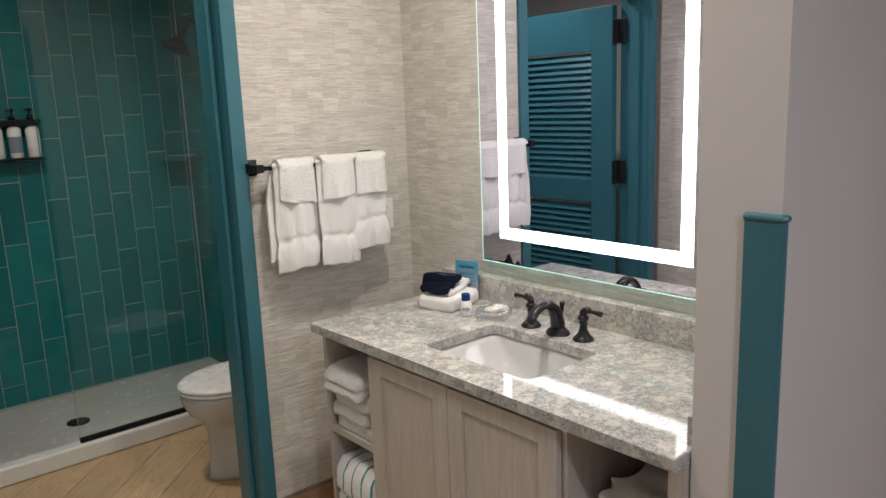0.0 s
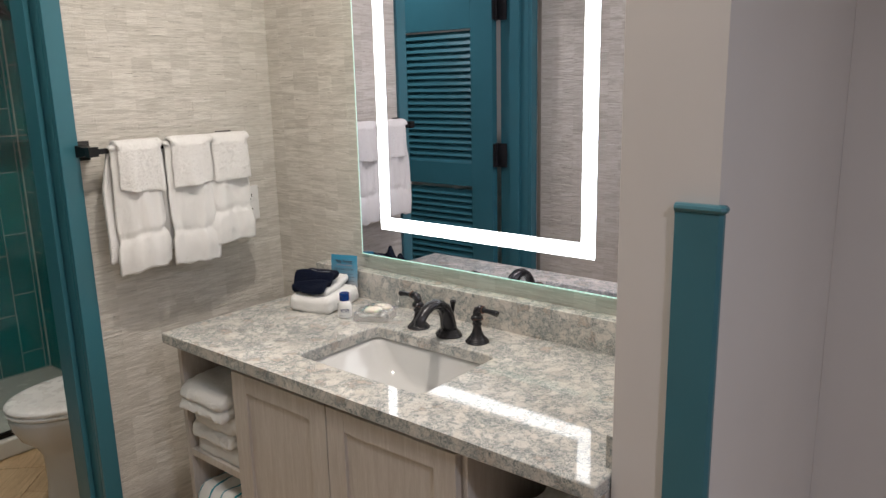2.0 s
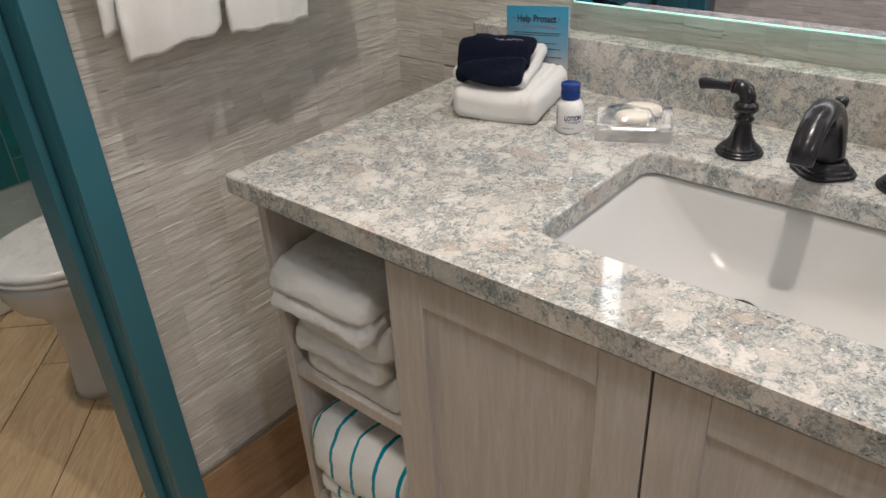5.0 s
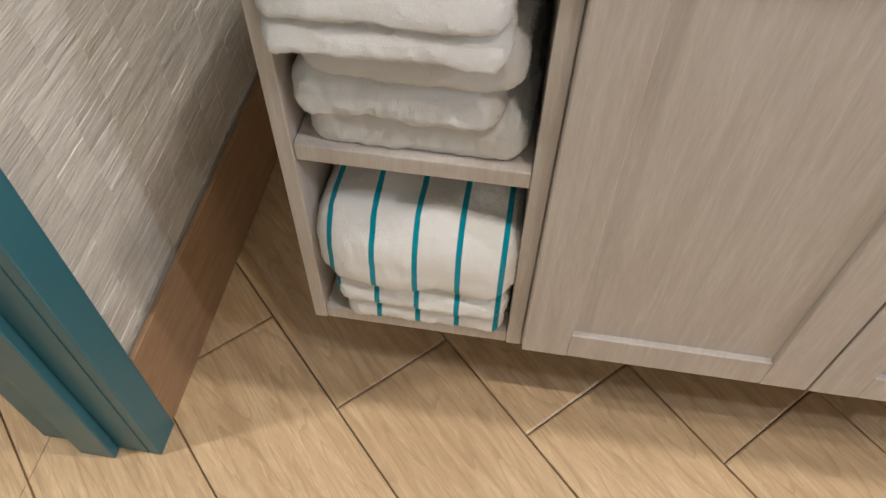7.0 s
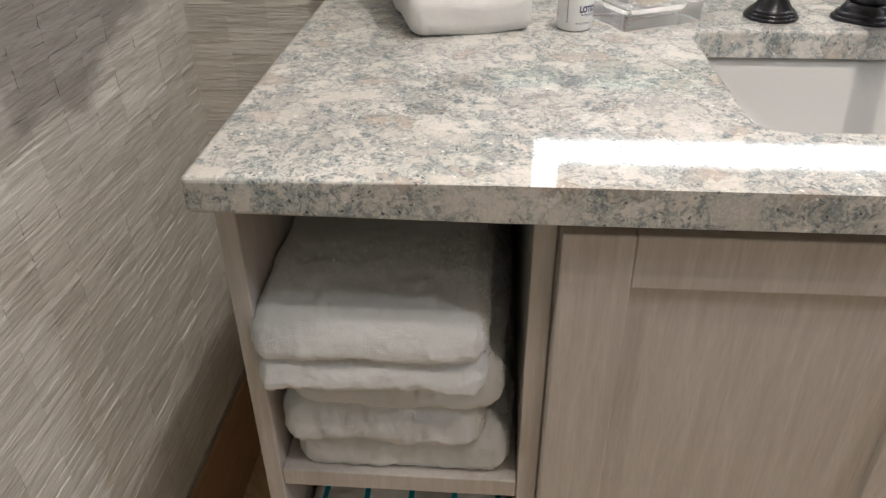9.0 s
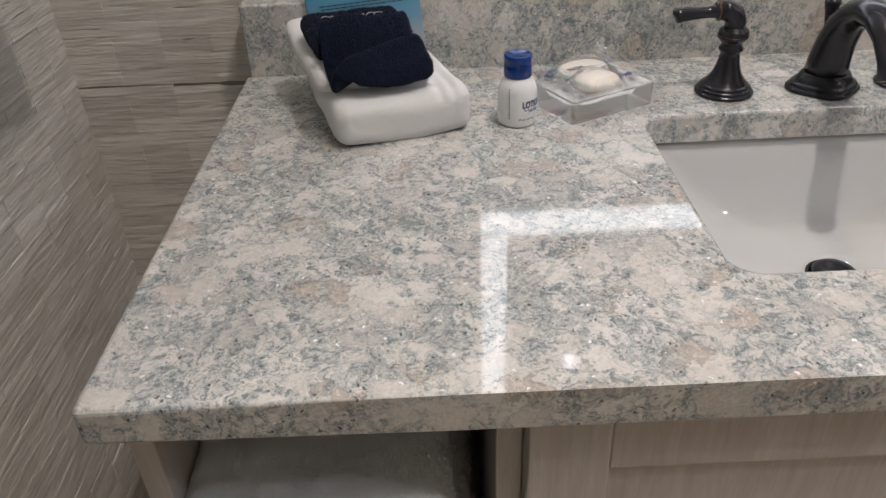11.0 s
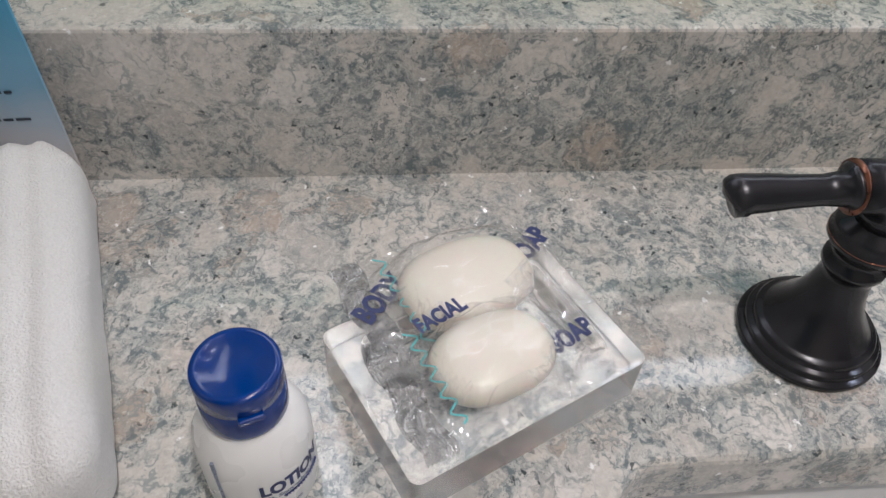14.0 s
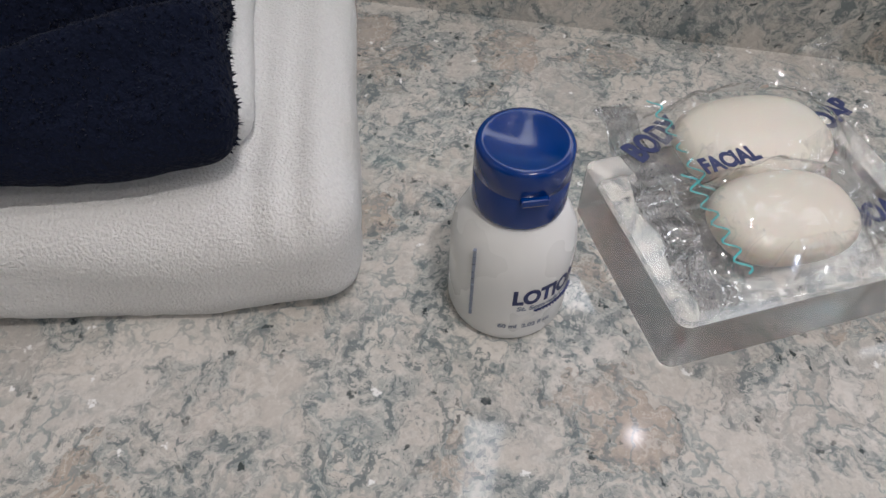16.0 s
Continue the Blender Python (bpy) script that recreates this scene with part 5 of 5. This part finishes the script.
DT = TOP + 0.0140
soap("body_soap", (2.071, 2.105, DT + 0.001), -66, 0, 0.058, 0.041, 0.019, "cream body soap in crinkled clear film on the dish", (("BODY", -0.034, 0.002, 30, 0.0135, 0.0120), ("SOAP", 0.035, 0.000, 30, 0.0130, 0.0120)), (0.092, 0.064), 3.0)
soap("facial_soap", (2.031, 2.099, DT + 0.0055), -66, 0, 0.049, 0.036, 0.017, "cream facial soap in crinkled clear film leaning on the larger soap", (("FACIAL", -0.012, 0.0165, 8, 0.0092, 0.0185), ("SOAP", 0.031, -0.010, 8, 0.0110, 0.0115)), (0.080, 0.054), 7.0)

# tissue box
TB = Matrix.Translation((2.068, 1.279, TOP)) @ Matrix.Rotation(math.atan2(0.808, 0.589), 4, "Z")
tis = thing("tissue_box", (2.068, 1.279, TOP), "milky white square tissue box cover with a tissue standing up", "tissue box")
bm = box(-0.055, 0.055, -0.055, 0.055, 0.0, 0.136, 0.009, 4)
part("cover", placed(bm, TB), M["milky"], tis, smooth=True)
part("slot", placed(lathe([(0.030, 0.1402), (0.030, 0.1406), (0.0, 0.1407)], 36, turn=Matrix.Diagonal((1, 0.7, 1, 1))), TB), M["tissue"], tis, "oval opening")
bm = bmesh.new()
grid = []
for i in range(25):
    row = []
    for j in range(19):
        u, w = i / 24, j / 18 - 0.5
        spread = 0.020 + 0.036 * u
        a = w * 4.6
        row.append(bm.verts.new((0.012 * math.sin(a * 2.2) * (1 + 1.2 * u) + 0.012 * u, w * 2 * spread * (0.75 + 0.25 * math.cos(a)) + 0.018 * u, 0.138 + 0.070 * u + 0.020 * u * (1 - abs(1 - abs(w) * 4) * 2) * (1.0 if w < 0 else 0.45))))
    grid.append(row)
for a, b in zip(grid, grid[1:]):
    for j in range(18):
        bm.faces.new((a[j], a[j + 1], b[j + 1], b[j]))
bmesh.ops.solidify(bm, geom=bm.faces[:], thickness=0.0006)
part("tissue", placed(bm, TB), M["tissue"], tis, "white paper tissue", True)

# ---- baseboard of wood-look tile, with a dark joint over it ----
BASEZ = 0.188
solid("baseboard", box(1.557, EAST - 0.001, TOWEL - 0.010, TOWEL + 0.0135, 0.0, BASEZ, 0.001), M["base_tile"], "brown wood-look tile skirting under the stone wall", "baseboard", "structure")
solid("baseboard_east", box(EAST - 0.010, EAST + 0.0135, BACK + 0.002, TOWEL - 0.0105, 0.0, BASEZ, 0.001), M["base_tile"], "brown wood-look tile skirting behind the vanity", "baseboard", "structure")
solid("trim", box(1.557, EAST - 0.001, TOWEL - 0.004, TOWEL + 0.0135, BASEZ + 0.004, BASEZ + 0.010), M["mortar"], "thin grey edge joint under the stone wall", "trim", "structure")

# ---- split-face stone cladding ----
rs = random.Random(11)
PW = 0.0605


def strip_mesh(seed, h):
    """One stone strip, its face in the plane x-z, y towards the room negative; wavy, with a broken ridge."""
    r = random.Random(seed)
    nx, nz = 4, 3
    tilt, bulge, ridge = r.uniform(-0.0006, 0.0006), r.uniform(0.0, 0.0004), r.randrange(0, nz + 1)
    lower = [r.uniform(-0.0010, 0.0010) for _ in range(nx + 1)]
    upper = [r.uniform(-0.0010, 0.0010) for _ in range(nx + 1)]
    verts, faces = [], []
    for k in range(nz + 1):
        for i in range(nx + 1):
            v = k / nz
            z = (v - 0.5) * h + lower[i] * (1 - v) + upper[i] * v
            y = -0.0085 + tilt * (v - 0.5) * 2 - bulge * math.sin(math.pi * v) - (0.0009 * r.random() if k == ridge else 0.0)
            verts.append(((i / nx - 0.5) * PW, y, z))
    n1 = nx + 1
    for k in range(nz):
        for i in range(nx):
            a = k * n1 + i
            faces.append((a, a + 1, a + 1 + n1, a + n1))
    rim = [i for i in range(n1)] + [k * n1 + nx for k in range(1, nz + 1)] + [nz * n1 + i for i in range(nx - 1, -1, -1)] + [k * n1 for k in range(nz - 1, 0, -1)]
    b0 = len(verts)
    for q in rim:
        x, y, z = verts[q]
        verts.append((x, 0.012, z))
    for i in range(len(rim)):
        j = (i + 1) % len(rim)
        faces.append((rim[j], rim[i], b0 + i, b0 + j))
    return verts, faces


HEIGHTS = (0.011, 0.016, 0.022, 0.029, 0.040)
VARIANTS = [(h, strip_mesh(31 * q + int(h * 1000), h)) for h in HEIGHTS for q in range(5)]
PIECES = []
for h, (verts, faces) in VARIANTS:
    me = bpy.data.meshes.new("stone_strip")
    me.from_pydata(verts, [], faces)
    me.materials.append(M["stone_piece"])
    PIECES.append((h, me))


def clad(name, parent, m, length, z0, z1, label, singles=None):
    """Columns of strips on a wall. m: the wall's frame, x along it and y into it. singles: the stretch whose strips are parts of their own."""
    verts, faces = [], []
    made = 0
    inv = Matrix.Translation(-Vector(parent.location))
    cols = int(math.ceil(length / PW))
    for c in range(cols):
        x = (c + 0.5) * PW
        scale_x = 1.0
        if (c + 1) * PW > length:
            left = length - c * PW
            scale_x, x = left / PW, c * PW + left / 2
        z = z0
        while z < z1 - 0.006:
            q = rs.randrange(len(PIECES))
            h, me = PIECES[q]
            hh = min(h, z1 - z)
            out = rs.uniform(-0.0003, 0.0005)
            place = Matrix.Translation((x, -out, z + hh / 2)) @ Matrix.Diagonal((scale_x, 1, hh / h * 0.998, 1))
            if singles and singles[0] < x < singles[1] and singles[2] < z < singles[3] and made < 300:
                ob = new("stone_strip", me)
                ob.parent = parent
                ob.matrix_local = inv @ m @ place
                made += 1
            else:
                w = m @ place
                k = len(verts)
                verts.extend([tuple(w @ Vector(v)) for v in VARIANTS[q][1][0]])
                faces.extend([tuple(i + k for i in f) for f in VARIANTS[q][1][1]])
            z += hh
    me = bpy.data.meshes.new(name)
    me.from_pydata([tuple(inv @ Vector(v)) for v in verts], [], faces)
    me.materials.append(M["stone_bulk"])
    ob = new(name, me)
    ob.parent = parent
    return tagged(ob, label, kind="stuff")


bed = BASEZ + 0.011
solid("stone_bed_towel", box(1.557, EAST + 0.010, TOWEL + 0.003, TOWEL + 0.0135, bed, CEIL), M["mortar"], "grey mortar bed behind the stone strips", "wall", "structure")
solid("stone_bed_east", box(EAST + 0.003, EAST + 0.0135, BACK, TOWEL + 0.002, bed, CEIL), M["mortar"], "grey mortar bed behind the stone strips", "wall", "structure")
solid("stone_bed_west", box(WEST - 0.0135, WEST - 0.003, BACK, TOWEL + 0.002, 0.0, CEIL), M["mortar"], "grey mortar bed behind the stone strips", "wall", "structure")
solid("stone_bed_head", box(WEST + 0.0, 1.556, TOWEL + 0.003, TOWEL + 0.0135, HEAD + 0.05, CEIL), M["mortar"], "grey mortar bed behind the stone strips", "wall", "structure")
clad("stone_field", wall_towel, Matrix.Translation((1.557, TOWEL + 0.008, 0)), EAST - 1.557, bed, CEIL, "grey-beige split strip stone on the towel wall", (0.0, 0.56, 0.55, 1.30))
clad("stone_field", wall_east, Matrix.Translation((EAST + 0.008, TOWEL, 0)) @ Matrix.Rotation(radians(-90), 4, "Z"), TOWEL - BACK, 0.86, CEIL, "grey-beige split strip stone behind the mirror", (0.0, 0.50, 0.95, 1.75))
clad("stone_field_low", wall_east, Matrix.Translation((EAST + 0.008, TOWEL, 0)) @ Matrix.Rotation(radians(-90), 4, "Z"), 0.242, bed, 0.858, "grey-beige split strip stone in the gap beside the vanity")
clad("stone_field", wall_west, Matrix.Translation((WEST - 0.008, BACK, 0)) @ Matrix.Rotation(radians(90), 4, "Z"), TOWEL - BACK - 0.02, 0.05, CEIL, "grey-beige split strip stone opposite the mirror")
clad("stone_field", wall_head, Matrix.Translation((WEST, TOWEL + 0.008, 0)), 1.557 - WEST, HEAD + 0.055, CEIL, "grey-beige split strip stone over the doorway")

# ---- glazed shower tiles, upright, each column a third lower than the last ----
TW, TH, GAP = 0.1095, 0.318, 0.0038


def tile_mesh(w, h, d=0.003):
    bm = box(-w / 2, w / 2, -d, 0, -h / 2, h / 2)
    edges = [e for e in bm.edges if all(v.co.y < -d / 2 for v in e.verts)]
    bmesh.ops.bevel(bm, geom=edges, offset=0.0014, segments=1, affect="EDGES")
    return finish("wall_tile", bm, M["glaze"])


TILES = {}


def tile_wall(parent, m, length, first, low, step=-1):
    inv = Matrix.Translation(-Vector(parent.location))
    x, c = first, 0
    while x < length:
        a, b = max(x, 0.0), min(x + TW, length)
        z = low + ((c * step * TH / 3) % TH) - TH
        while z < CEIL:
            lo, hi = max(z, low), min(z + TH, CEIL)
            if hi - lo > 0.02 and b - a > 0.02:
                key = (round(b - a - GAP, 3), round(hi - lo - GAP, 3))
                if key not in TILES:
                    TILES[key] = tile_mesh(*key)
                ob = new("wall_tile", TILES[key])
                ob.parent = parent
                ob.matrix_local = inv @ m @ Matrix.Translation(((a + b) / 2, 0.0, (lo + hi) / 2))
            z += TH
        x += TW
        c += 1


tile_wall(wall_north, Matrix.Translation((-0.29, NORTH + 0.0122, 0)), EAST + 0.29, (1.425 + 0.29) % TW - TW, 0.06, 1)
tile_wall(shower_side, Matrix.Translation((EAST + 0.0042, NORTH, 0)) @ Matrix.Rotation(radians(-90), 4, "Z"), NORTH - 3.972, -0.03, 0.06, 1)

# ---- floor planks, laid at 45 degrees ----
PL, PB, J = 1.20, 0.2073, 0.0026
PLANKS = {}


def clip(poly, inside, cut):
    out = []
    for i, p in enumerate(poly):
        q = poly[(i + 1) % len(poly)]
        if inside(p):
            out.append(p)
        if inside(p) != inside(q):
            out.append(cut(p, q))
    return out


def clipped(poly, x0, x1, y0, y1):
    for axis, lim, sign in ((0, x0, 1), (0, x1, -1), (1, y0, 1), (1, y1, -1)):
        poly = clip(poly, lambda p: sign * (p[axis] - lim) >= 0, lambda p, q: tuple(p[k] + (q[k] - p[k]) * (lim - p[axis]) / (q[axis] - p[axis]) for k in (0, 1)))
        if len(poly) < 3:
            return []
    return poly


def planks():
    d, n = Vector((math.sqrt(0.5), math.sqrt(0.5))), Vector((-math.sqrt(0.5), math.sqrt(0.5)))
    shift = 0.6046
    for zone in ((0.30, 2.36, ENTRY + 0.02, TOWEL + 0.16), (-0.30, EAST + 0.01, TOWEL + 0.16, CURB + 0.01), (-1.6, 2.38, -1.6, ENTRY + 0.02)):
        x0, x1, y0, y1 = zone
        for row in range(-30, 31):
            for k in range(-10, 11):
                o = n * (shift + row * PB) + d * (k * PL + row * 0.202 + 0.695)
                c = [o + d * (J / 2) + n * (J / 2), o + d * (PL - J / 2) + n * (J / 2), o + d * (PL - J / 2) + n * (PB - J / 2), o + d * (J / 2) + n * (PB - J / 2)]
                poly = clipped([tuple(p) for p in c], x0, x1, y0, y1)
                if len(poly) < 3:
                    continue
                area = 0.5 * abs(sum(poly[i][0] * poly[(i + 1) % len(poly)][1] - poly[(i + 1) % len(poly)][0] * poly[i][1] for i in range(len(poly))))
                if area < 0.0008:
                    continue
                me = bpy.data.meshes.new("floor_plank")
                q = len(poly)
                cx, cy = sum(p[0] for p in poly) / q, sum(p[1] for p in poly) / q
                top = [(cx + (p[0] - cx) * 0.995, cy + (p[1] - cy) * 0.995, 0.0) for p in poly]
                mid = [(p[0], p[1], -0.0015) for p in poly]
                low = [(p[0], p[1], -0.010) for p in poly]
                faces = [tuple(range(q))]
                for a in (0, q):
                    faces += [(a + i, a + q + i, a + q + (i + 1) % q, a + (i + 1) % q) for i in range(q)]
                me.from_pydata(top + mid + low, [], faces)
                me.materials.append(M["plank"])
                ob = new("floor_plank", me)
                ob.parent = floor


planks()
